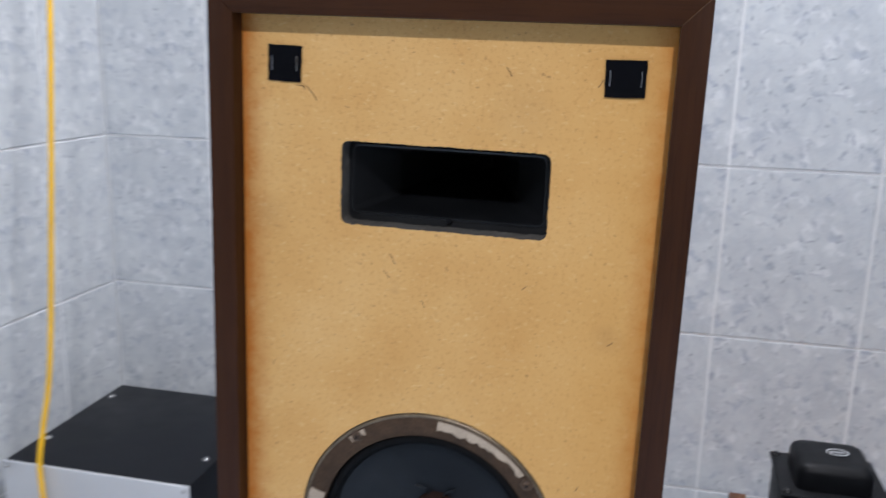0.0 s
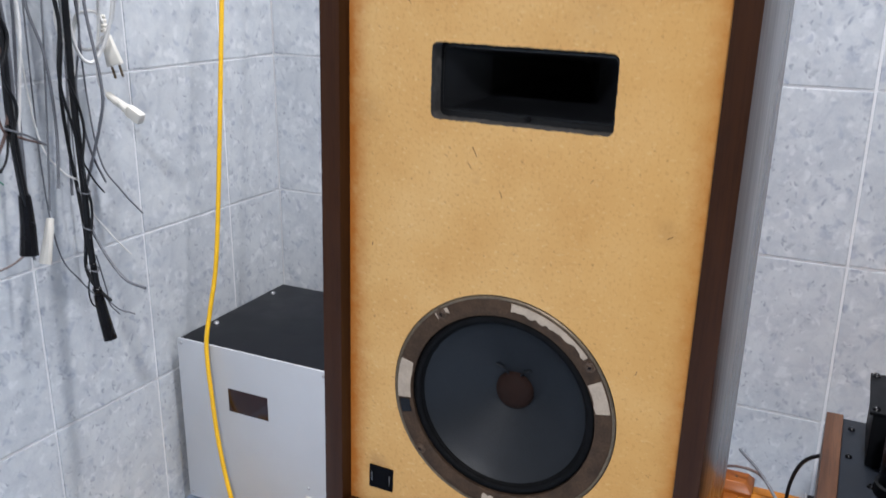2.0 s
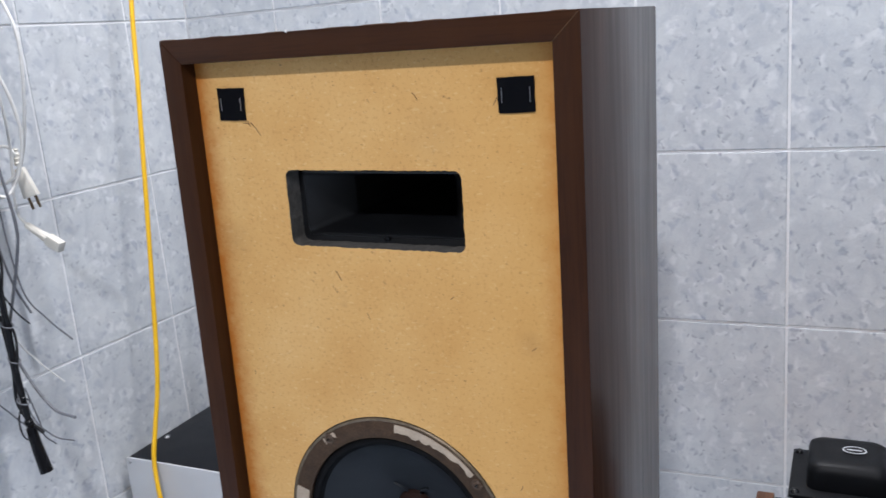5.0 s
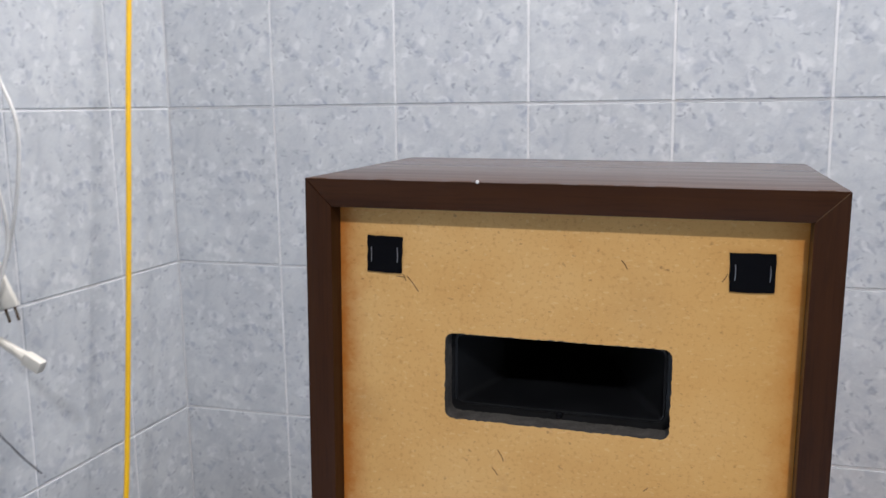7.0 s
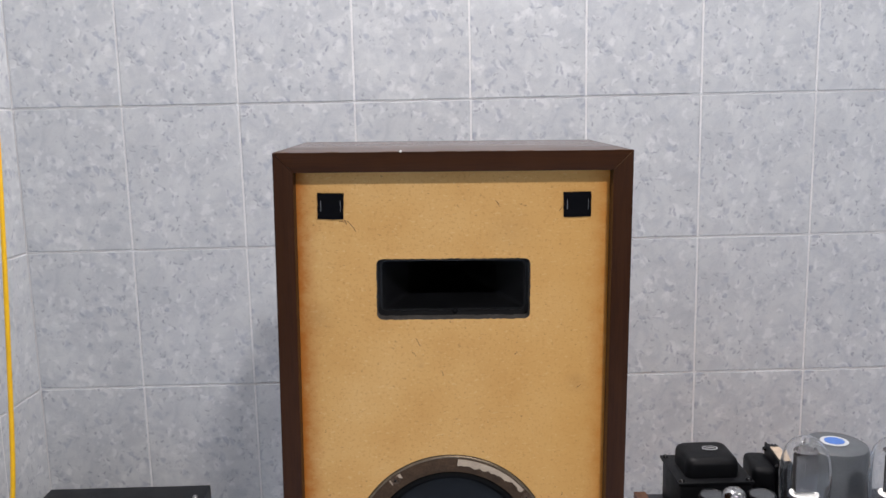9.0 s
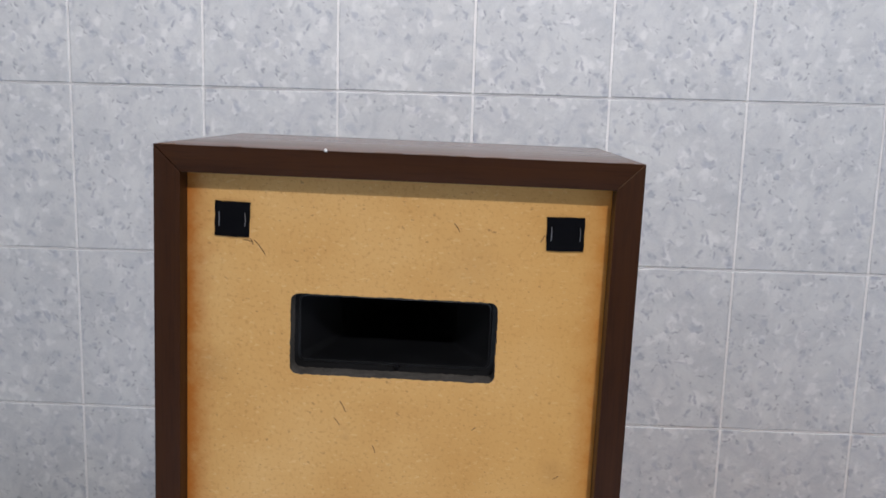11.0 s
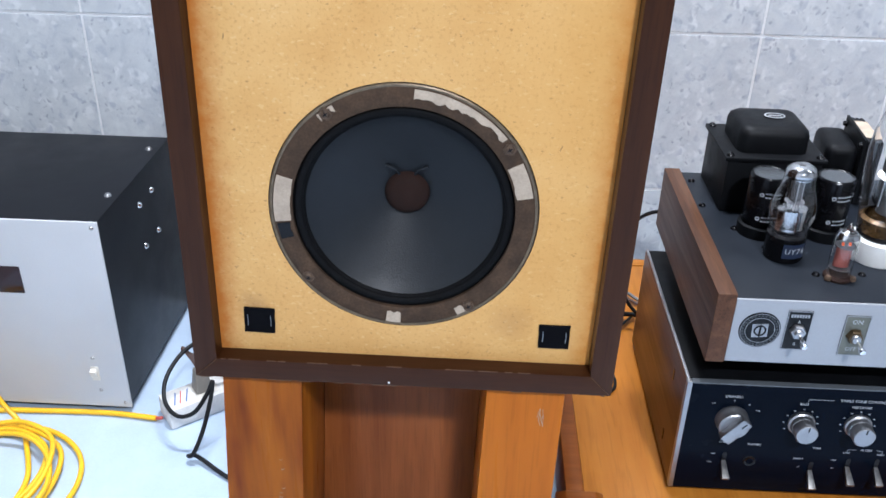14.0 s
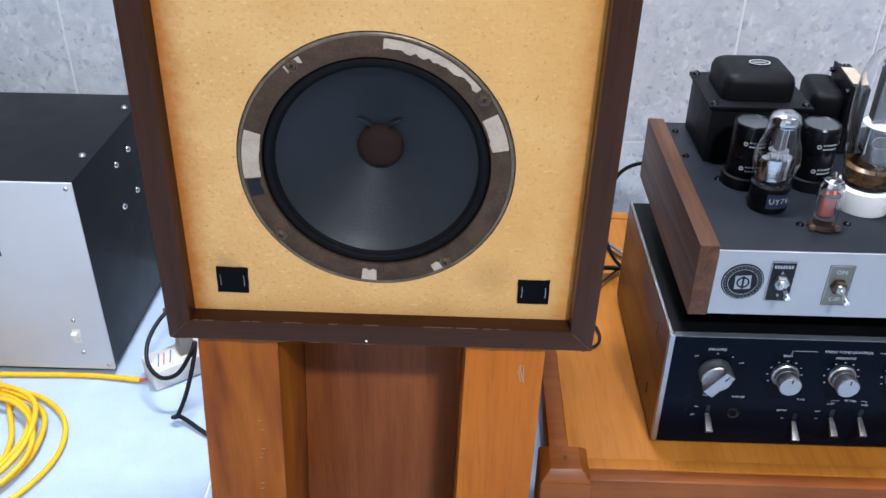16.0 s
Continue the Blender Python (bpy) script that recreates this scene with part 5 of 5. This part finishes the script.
white_one = hung("hanging_cable", [(-0.160, -0.511, 0.902), (-0.160, -0.514, 0.842), (-0.160, -0.529, 0.685), (-0.160, -0.540, 0.590)], 0.0013, GREY_CABLE, "thin grey cable with an ivory inline connector")
part("connector", sweep([(-0.160, -0.541, 0.580), (-0.160, -0.545, 0.565), (-0.160, -0.551, 0.545), (-0.160, -0.558, 0.522)], (0.0050, 0.0080), 10, 3), IVORY, white_one, "ivory connector")
white_two = hung("hanging_cable", [(-0.119, -0.430, 1.044), (-0.098, -0.430, 0.983), (-0.110, -0.428, 0.900), (-0.140, -0.425, 0.822), (-0.172, -0.430, 0.790), (-0.185, -0.445, 0.800), (-0.176, -0.446, 0.835), (-0.160, -0.430, 0.840), (-0.156, -0.420, 0.826)], 0.0023, WHITE_CABLE, "white mains cord with a two-pin plug")
part("strain_relief", sweep([(-0.158, -0.418, 0.836), (-0.156, -0.418, 0.812)], (0.0030, 0.0052), 8, 0), IVORY, white_two, "ribbed strain relief")
for k in range(4):
    part("rib", moved(lathe([(0.0032 + 0.0006 * k, -0.0012), (0.0046 + 0.0006 * k, 0), (0.0032 + 0.0006 * k, 0.0012)], 14), pose(-0.1578 + 0.0005 * k, -0.418, 0.834 - 0.006 * k)), IVORY, white_two)
part("plug_body", moved(hexa([(-0.0110, -0.005, -0.021), (0.0110, -0.005, -0.021), (0.0110, 0.005, -0.021), (-0.0110, 0.005, -0.021)], [(-0.0062, -0.0045, 0.021), (0.0062, -0.0045, 0.021), (0.0062, 0.0045, 0.021), (-0.0062, 0.0045, 0.021)], 0.002), pose(-0.1495, -0.418, 0.789, 0, -14, 20)), IVORY, white_two, "flat two-pin plug")
for sx in (-0.0055, 0.0055):
    part("pin", moved(box(sx - 0.0008, sx + 0.0008, -0.0025, 0.0025, -0.038, -0.020, 0.0004), pose(-0.1495, -0.418, 0.789, 0, -14, 20)), BRASS, white_two, "flat metal pin")
coupler = hung("hanging_cable", [(-0.128, -0.455, 0.98), (-0.150, -0.430, 0.86), (-0.176, -0.420, 0.755), (-0.166, -0.417, 0.729)], 0.0020, WHITE_CABLE, "white cord with a socket coupler")
part("coupler", sweep([(-0.164, -0.417, 0.728), (-0.140, -0.417, 0.715), (-0.128, -0.417, 0.709)], (0.0048, 0.0072), 10, 3), IVORY, coupler, "white appliance coupler")
part("coupler_head", moved(box(-0.0078, 0.0078, -0.0062, 0.0062, -0.013, 0.013, 0.0025), pose(-0.117, -0.417, 0.7035, 0, 117, 0)), IVORY, coupler)
hung("hanging_cable", [(-0.150, -0.455, 1.02), (-0.152, -0.452, 0.92), (-0.162, -0.456, 0.84), (-0.170, -0.470, 0.80), (-0.165, -0.490, 0.83), (-0.160, -0.480, 0.90)], 0.0024, WHITE_CABLE, "white cord looped back on itself")
hung("hanging_cable", [(-0.165, -0.470, 1.00), (-0.166, -0.470, 0.88), (-0.170, -0.478, 0.76), (-0.172, -0.486, 0.66), (-0.168, -0.494, 0.60)], 0.0019, GREY_CABLE, "thin grey cord hanging close to the wall")
hung("hanging_cable", [(-0.170, -0.552, 1.00), (-0.168, -0.548, 0.88), (-0.172, -0.556, 0.74), (-0.168, -0.566, 0.60), (-0.164, -0.570, 0.53)], 0.0020, GREY_CABLE, "thin grey cord hanging close to the wall")
hung("hanging_cable", [(-0.150, -0.585, 1.00), (-0.152, -0.582, 0.90), (-0.150, -0.578, 0.80), (-0.148, -0.584, 0.70), (-0.150, -0.580, 0.62)], 0.0030, GREY_CABLE, "grey cable hanging among black ones")
hung("hanging_cable", [(-0.138, -0.470, 1.00), (-0.132, -0.474, 0.94), (-0.120, -0.488, 0.915), (-0.098, -0.500, 0.895)], 0.0016, BROWN_CABLE, "short brown wire with a bare end")
stub = hung("hanging_cable", [(-0.150, -0.668, 1.00), (-0.146, -0.668, 0.90), (-0.142, -0.668, 0.850)], 0.0024, WHITE_CABLE, "white cord ending in a socket")
part("connector", sweep([(-0.142, -0.668, 0.852), (-0.142, -0.667, 0.830), (-0.141, -0.666, 0.800)], (0.0060, 0.0085), 10, 3), IVORY, stub, "white socket end")
for sx, sy, z0, z1, mat_, r in ((-0.150, -0.455, 0.62, 0.56, GREY_CABLE, 0.0012), (-0.165, -0.47, 0.56, 0.50, WHITE_CABLE, 0.0011), (-0.175, -0.52, 0.50, 0.44, GREY_CABLE, 0.0011), (-0.168, -0.535, 0.66, 0.62, WHITE_CABLE, 0.0014), (-0.180, -0.46, 0.44, 0.40, GREY_CABLE, 0.0010)):
    hung("hanging_cable", [(sx - 0.006, sy, 0.95), (sx - 0.010, sy - 0.004, z0 + 0.16), (sx, sy - 0.002, z0 + 0.03), (sx + 0.012, sy + 0.018, z0 - 0.02), (sx + 0.024, sy + 0.044, z1)], r, mat_, "thin wire strand hanging loose")

# a tangle of pale cords round the white plug
for mat_, r, label, pts in (
    (WHITE_CABLE, 0.0024, "white cord hanging in a long narrow loop", [(-0.140, -0.468, 1.00), (-0.128, -0.452, 0.95), (-0.122, -0.438, 0.90), (-0.126, -0.430, 0.85), (-0.140, -0.436, 0.80), (-0.152, -0.452, 0.775), (-0.158, -0.470, 0.80), (-0.155, -0.480, 0.88)]),
    (WHITE_CABLE, 0.0020, "white cord crossing behind black cables", [(-0.150, -0.520, 1.00), (-0.146, -0.510, 0.95), (-0.150, -0.490, 0.91), (-0.158, -0.476, 0.86), (-0.164, -0.468, 0.80), (-0.168, -0.472, 0.72)]),
    (GREY_CABLE, 0.0020, "grey cord swaying between its neighbours", [(-0.148, -0.535, 1.00), (-0.146, -0.528, 0.93), (-0.150, -0.545, 0.86), (-0.146, -0.530, 0.79), (-0.150, -0.522, 0.70), (-0.148, -0.532, 0.62)]),
    (GREY_CABLE, 0.0016, "thin grey cord with a wavy end", [(-0.155, -0.460, 0.98), (-0.156, -0.468, 0.90), (-0.160, -0.458, 0.82), (-0.164, -0.470, 0.74), (-0.160, -0.462, 0.66), (-0.152, -0.448, 0.61)]),
    (WHITE_CABLE, 0.0022, "white cord hanging along the side wall", [(-0.152, -0.560, 1.00), (-0.150, -0.566, 0.92), (-0.156, -0.552, 0.84), (-0.160, -0.560, 0.76), (-0.158, -0.572, 0.70)]),
    (RUBBER, 0.0020, "thin black cord swaying beside a thick one", [(-0.132, -0.520, 1.00), (-0.130, -0.530, 0.92), (-0.132, -0.514, 0.84), (-0.134, -0.522, 0.76), (-0.134, -0.506, 0.68), (-0.134, -0.500, 0.61)]),
):
    hung("hanging_cable", pts, r, mat_, label)
for y0, z0 in ((-0.515, 0.955), (-0.505, 0.900)):
    part("tie_wire", sweep([(-0.150, y0 - 0.020, z0 + 0.010), (-0.128, y0 - 0.006, z0), (-0.126, y0 + 0.012, z0 - 0.008), (-0.132, y0 + 0.036, z0 - 0.010), (-0.150, y0 + 0.044, z0 - 0.002)], 0.0012, 5, 5), BROWN_CABLE, thick, "bent brown tie wire")

# frayed ends of the two thick bundles
GREEN_WIRE = plain("pale_green_wire", (0.10, 0.26, 0.19), 0.5)
for owner, r, mat_, pts in (
    (second, 0.0016, RUBBER, [(-0.140, -0.600, 0.715), (-0.136, -0.611, 0.677), (-0.137, -0.624, 0.661), (-0.140, -0.650, 0.657)]),
    (second, 0.0011, GREEN_WIRE, [(-0.138, -0.652, 0.672), (-0.137, -0.634, 0.659), (-0.136, -0.621, 0.645)]),
    (second, 0.0015, GREY_CABLE, [(-0.134, -0.611, 0.712), (-0.132, -0.583, 0.700), (-0.133, -0.553, 0.682)]),
    (second, 0.0024, RUBBER, [(-0.135, -0.597, 0.720), (-0.134, -0.602, 0.690), (-0.134, -0.599, 0.650), (-0.136, -0.594, 0.600), (-0.134, -0.597, 0.570)]),
    (second, 0.0021, RUBBER, [(-0.137, -0.606, 0.860), (-0.134, -0.589, 0.820), (-0.134, -0.603, 0.775), (-0.135, -0.589, 0.735), (-0.135, -0.600, 0.700)]),
    (second, 0.0013, RUBBER, [(-0.140, -0.662, 0.552), (-0.139, -0.655, 0.507), (-0.140, -0.656, 0.478), (-0.140, -0.663, 0.472)]),
    (thick, 0.0018, RUBBER, [(-0.138, -0.505, 0.760), (-0.134, -0.492, 0.700), (-0.133, -0.503, 0.640), (-0.134, -0.494, 0.590), (-0.132, -0.503, 0.545)]),
    (thick, 0.0012, RUBBER, [(-0.140, -0.500, 0.500), (-0.137, -0.512, 0.478), (-0.137, -0.509, 0.452), (-0.137, -0.489, 0.436)]),
    (thick, 0.0011, GREY_CABLE, [(-0.134, -0.496, 0.520), (-0.137, -0.482, 0.465), (-0.138, -0.478, 0.441), (-0.138, -0.462, 0.420)]),
    (thick, 0.0012, RUBBER, [(-0.140, -0.497, 0.655), (-0.140, -0.480, 0.622), (-0.142, -0.462, 0.600)]),
):
    part("loose_wire", sweep(pts, r, 6, 6), mat_, owner, "thin loose wire with a bare end", 80)
for owner, (x, y, z), r in ((second, (-0.1375, -0.604, 0.712), 0.0034), (second, (-0.137, -0.622, 0.662), 0.0026), (thick, (-0.137, -0.500, 0.506), 0.0042), (thick, (-0.139, -0.497, 0.655), 0.0034), (thick, (-0.136, -0.499, 0.470), 0.0060)):
    part("tape_knot", moved(lathe([(0, r), (r * 0.9, r * 0.7), (r * 1.1, 0), (r * 0.8, -r * 0.8), (0, -r)], 9), pose(x, y, z, 20, 12, 30)), BLACK_PLASTIC, owner, "lump of black tape")

# yellow cable: down the corner, over the box and into a coil on the floor
yellow_line = [(-0.116, -0.060, 2.49), (-0.117, -0.110, 1.8), (-0.117, -0.170, 1.25), (-0.116, -0.200, 1.02), (-0.112, -0.222, 0.87), (-0.110, -0.252, 0.65), (-0.110, -0.279, 0.46), (-0.114, -0.298, 0.375), (-0.115, -0.311, 0.328), (-0.111, -0.3175, 0.290), (-0.104, -0.322, 0.24), (-0.095, -0.326, 0.170), (-0.080, -0.330, 0.095), (-0.062, -0.335, 0.040), (-0.030, -0.352, 0.012), (0.004, -0.405, 0.012), (0.026, -0.455, 0.010), (0.024, -0.505, 0.010), (-0.01, -0.545, 0.008)]
coil_line = []
rng = random.Random(12)
for loop, (rx, ry, ox, oy) in enumerate(((0.128, 0.122, -0.034, -0.470), (0.100, 0.112, -0.038, -0.468), (0.082, 0.090, -0.042, -0.455), (0.108, 0.098, -0.045, -0.478), (0.092, 0.104, -0.038, -0.462))):
    for k in range(10):
        a = radians(250 + 36 * k)
        coil_line.append((ox + rx * math.cos(a) + rng.uniform(-0.004, 0.004), oy + ry * math.sin(a) + rng.uniform(-0.004, 0.004), 0.0062 + 0.0062 * loop * (0.7 + 0.3 * math.sin(2 * a))))
cable = thing("extension_cable", Matrix(), "bright yellow extension cable hanging down and coiled on the floor", "cable")
part("hanging_length", sweep(yellow_line, 0.0037, 10, 8), YELLOW, cable, "", 80)
part("coil", sweep(coil_line, 0.0036, 10, 6), YELLOW, cable, "loose coil lying on the floor", 80)
part("feed_length", sweep([(-0.155, -0.420, 0.0045), (-0.135, -0.345, 0.0045), (-0.10, -0.318, 0.0045), (0.0, -0.311, 0.0045), (0.08, -0.310, 0.0045), (0.150, -0.3175, 0.0055)], 0.0040, 10, 8), YELLOW, cable, "straight length to the socket strip", 80)
part("wire_core", sweep([(0.150, -0.3175, 0.0055), (0.160, -0.3195, 0.0085)], 0.0025, 8, 0), RED_INK, cable, "red inner wire showing")


def socket_strip(m):
    t = thing("socket_strip", m, "white socket strip on the floor with two plugs and marker scrawl", "socket strip")
    part("housing", box(0, 0.26, -0.024, 0.024, 0.001, 0.034, 0.004), WHITE_CABLE, t, "white plastic housing")
    for k in range(4):
        part("outlet", box(0.045 + 0.055 * k, 0.078 + 0.055 * k, -0.016, 0.016, 0.0335, 0.0348, 0.0006), IVORY, t)
    marks = ((0.012, 0.022, BLUE_INK), (0.020, 0.030, RED_INK), (0.029, 0.040, BLUE_INK))
    for a, b, mm in marks:
        part("marker_bar", sweep([(a, -0.014, 0.0342), (b, 0.012, 0.0342)], 0.0010, 5, 0), mm, t, "marker stroke")
    grey = part("grey_plug", hexa([(0.046, -0.012, 0.0345), (0.072, -0.012, 0.0345), (0.072, 0.012, 0.0345), (0.046, 0.012, 0.0345)], [(0.050, -0.007, 0.072), (0.066, -0.007, 0.072), (0.066, 0.007, 0.072), (0.050, 0.007, 0.072)], 0.003), plain("beige_grey_plug", (0.23, 0.21, 0.18), 0.5), t, "grey-beige mains plug")
    part("plug_cord", sweep([(0.058, 0, 0.070), (0.052, 0.010, 0.086), (0.046, 0.022, 0.098), (0.050, 0.020, 0.090), (0.075, -0.005, 0.078), (0.105, -0.01, 0.066)], 0.0030, 8, 6), BROWN_CABLE, grey)
    black = part("black_plug", box(0.096, 0.124, -0.014, 0.014, 0.0345, 0.075, 0.004), BLACK_PLASTIC, t, "black mains plug")
    part("plug_cap", box(0.100, 0.120, -0.010, 0.010, 0.0752, 0.088, 0.003), BLACK_PLASTIC, black)
    return t


socket_strip(pose(0.164, -0.318, 0.0, 0, 0, 38))
black_loop = [(0.232, -0.275, 0.070), (0.212, -0.266, 0.103), (0.189, -0.283, 0.098), (0.175, -0.318, 0.080), (0.182, -0.352, 0.066), (0.206, -0.374, 0.060), (0.230, -0.374, 0.068), (0.246, -0.358, 0.090), (0.250, -0.346, 0.100), (0.250, -0.366, 0.080), (0.243, -0.390, 0.048), (0.231, -0.402, 0.020), (0.222, -0.398, 0.012), (0.234, -0.396, 0.010), (0.28, -0.425, 0.005), (0.34, -0.455, 0.005), (0.44, -0.44, 0.005), (0.52, -0.40, 0.005)]
cord("black_cable", black_loop, 0.0030, RUBBER, "black power cord looping over the socket strip")

# cords behind the amplifiers
cord("thin_cable", [(0.700, -0.160, 0.262), (0.735, -0.215, 0.262), (0.775, -0.275, 0.246), (0.83, -0.335, 0.237), (0.90, -0.352, 0.236), (0.98, -0.35, 0.236)], 0.0022, GREY_CABLE, "grey signal cord lying on the table")
cord("thin_cable", [(0.660, -0.175, 0.228), (0.700, -0.205, 0.260), (0.735, -0.212, 0.258), (0.765, -0.245, 0.238), (0.80, -0.31, 0.235), (0.86, -0.36, 0.235)], 0.0020, BROWN_CABLE, "thin brown signal cord over the table rail")
cord("black_cable", [(0.730, -0.430, 0.234), (0.728, -0.400, 0.236), (0.750, -0.365, 0.242), (0.790, -0.352, 0.240), (0.830, -0.356, 0.236), (0.88, -0.372, 0.236)], 0.0030, RUBBER, "black power cord on the table behind the amplifier")
cord("black_cable", [(0.722, -0.480, 0.2325), (0.735, -0.500, 0.2325), (0.752, -0.500, 0.2325), (0.760, -0.478, 0.2335), (0.750, -0.42, 0.236), (0.80, -0.345, 0.236)], 0.0017, RUBBER, "black cord loop beside the amplifier case")
cord("black_cable", [(0.83, -0.374, 0.388), (0.806, -0.364, 0.390), (0.783, -0.356, 0.372), (0.772, -0.353, 0.335), (0.774, -0.354, 0.295), (0.79, -0.372, 0.262), (0.83, -0.380, 0.237)], 0.0023, RUBBER, "black cord arching down behind the valve amplifier")

# ---- tiles, last ----


def piece_mesh(name, w, h, d, material, r=0.0009):
    """A wall tile that faces -y, its front at y = 0."""
    bm = box(-w / 2, w / 2, 0, d, -h / 2, h / 2, r, 1)
    me = bpy.data.meshes.new(name)
    bm.to_mesh(me)
    bm.free()
    me.materials.append(material)
    return me


PITCH_X, PITCH_Z, GAP = 0.2, 0.25, 0.0038
WHOLE = piece_mesh("tile", PITCH_X - GAP, PITCH_Z - GAP, 0.0011, TILE)


def place_tile(me, parent, x, z, wob):
    ob = new("tile", me)
    ob.parent = parent
    ob.matrix_basis = pose(x, wob.uniform(-0.0002, 0.0001), z, wob.uniform(-0.12, 0.12), wob.uniform(-0.1, 0.1), wob.uniform(-0.12, 0.12))


wob = random.Random(8)
first_w = 0.0 - CORNER_X
cut_north = piece_mesh("tile", first_w - GAP, PITCH_Z - GAP, 0.0011, TILE)
cut_west = piece_mesh("tile", 0.14 - GAP, PITCH_Z - GAP, 0.0011, TILE)
for row in range(10):
    z = (row + 0.5) * PITCH_Z
    place_tile(cut_north, wall_north, CORNER_X + first_w / 2, z, wob)
    for col in range(15):
        place_tile(WHOLE, wall_north, (col + 0.5) * PITCH_X, z, wob)
    place_tile(cut_west, wall_west, -0.07, z, wob)
    for col in range(16):
        place_tile(WHOLE, wall_west, -0.14 - (col + 0.5) * PITCH_X, z, wob)


def floor_mesh(w, h):
    bm = box(-w / 2, w / 2, -h / 2, h / 2, -0.0013, 0, 0.0006, 1)
    me = bpy.data.meshes.new("floor_tile")
    bm.to_mesh(me)
    bm.free()
    me.materials.append(FLOOR)
    return me


FLOOR_TILE = floor_mesh(0.597, 0.597)
for i in range(7):
    for j in range(8):
        ob = new("floor_tile", FLOOR_TILE)
        ob.parent = floor
        ob.matrix_basis = pose(0.297 - 0.9 + 0.6 * i, -0.305 - 0.6 * j, 0)
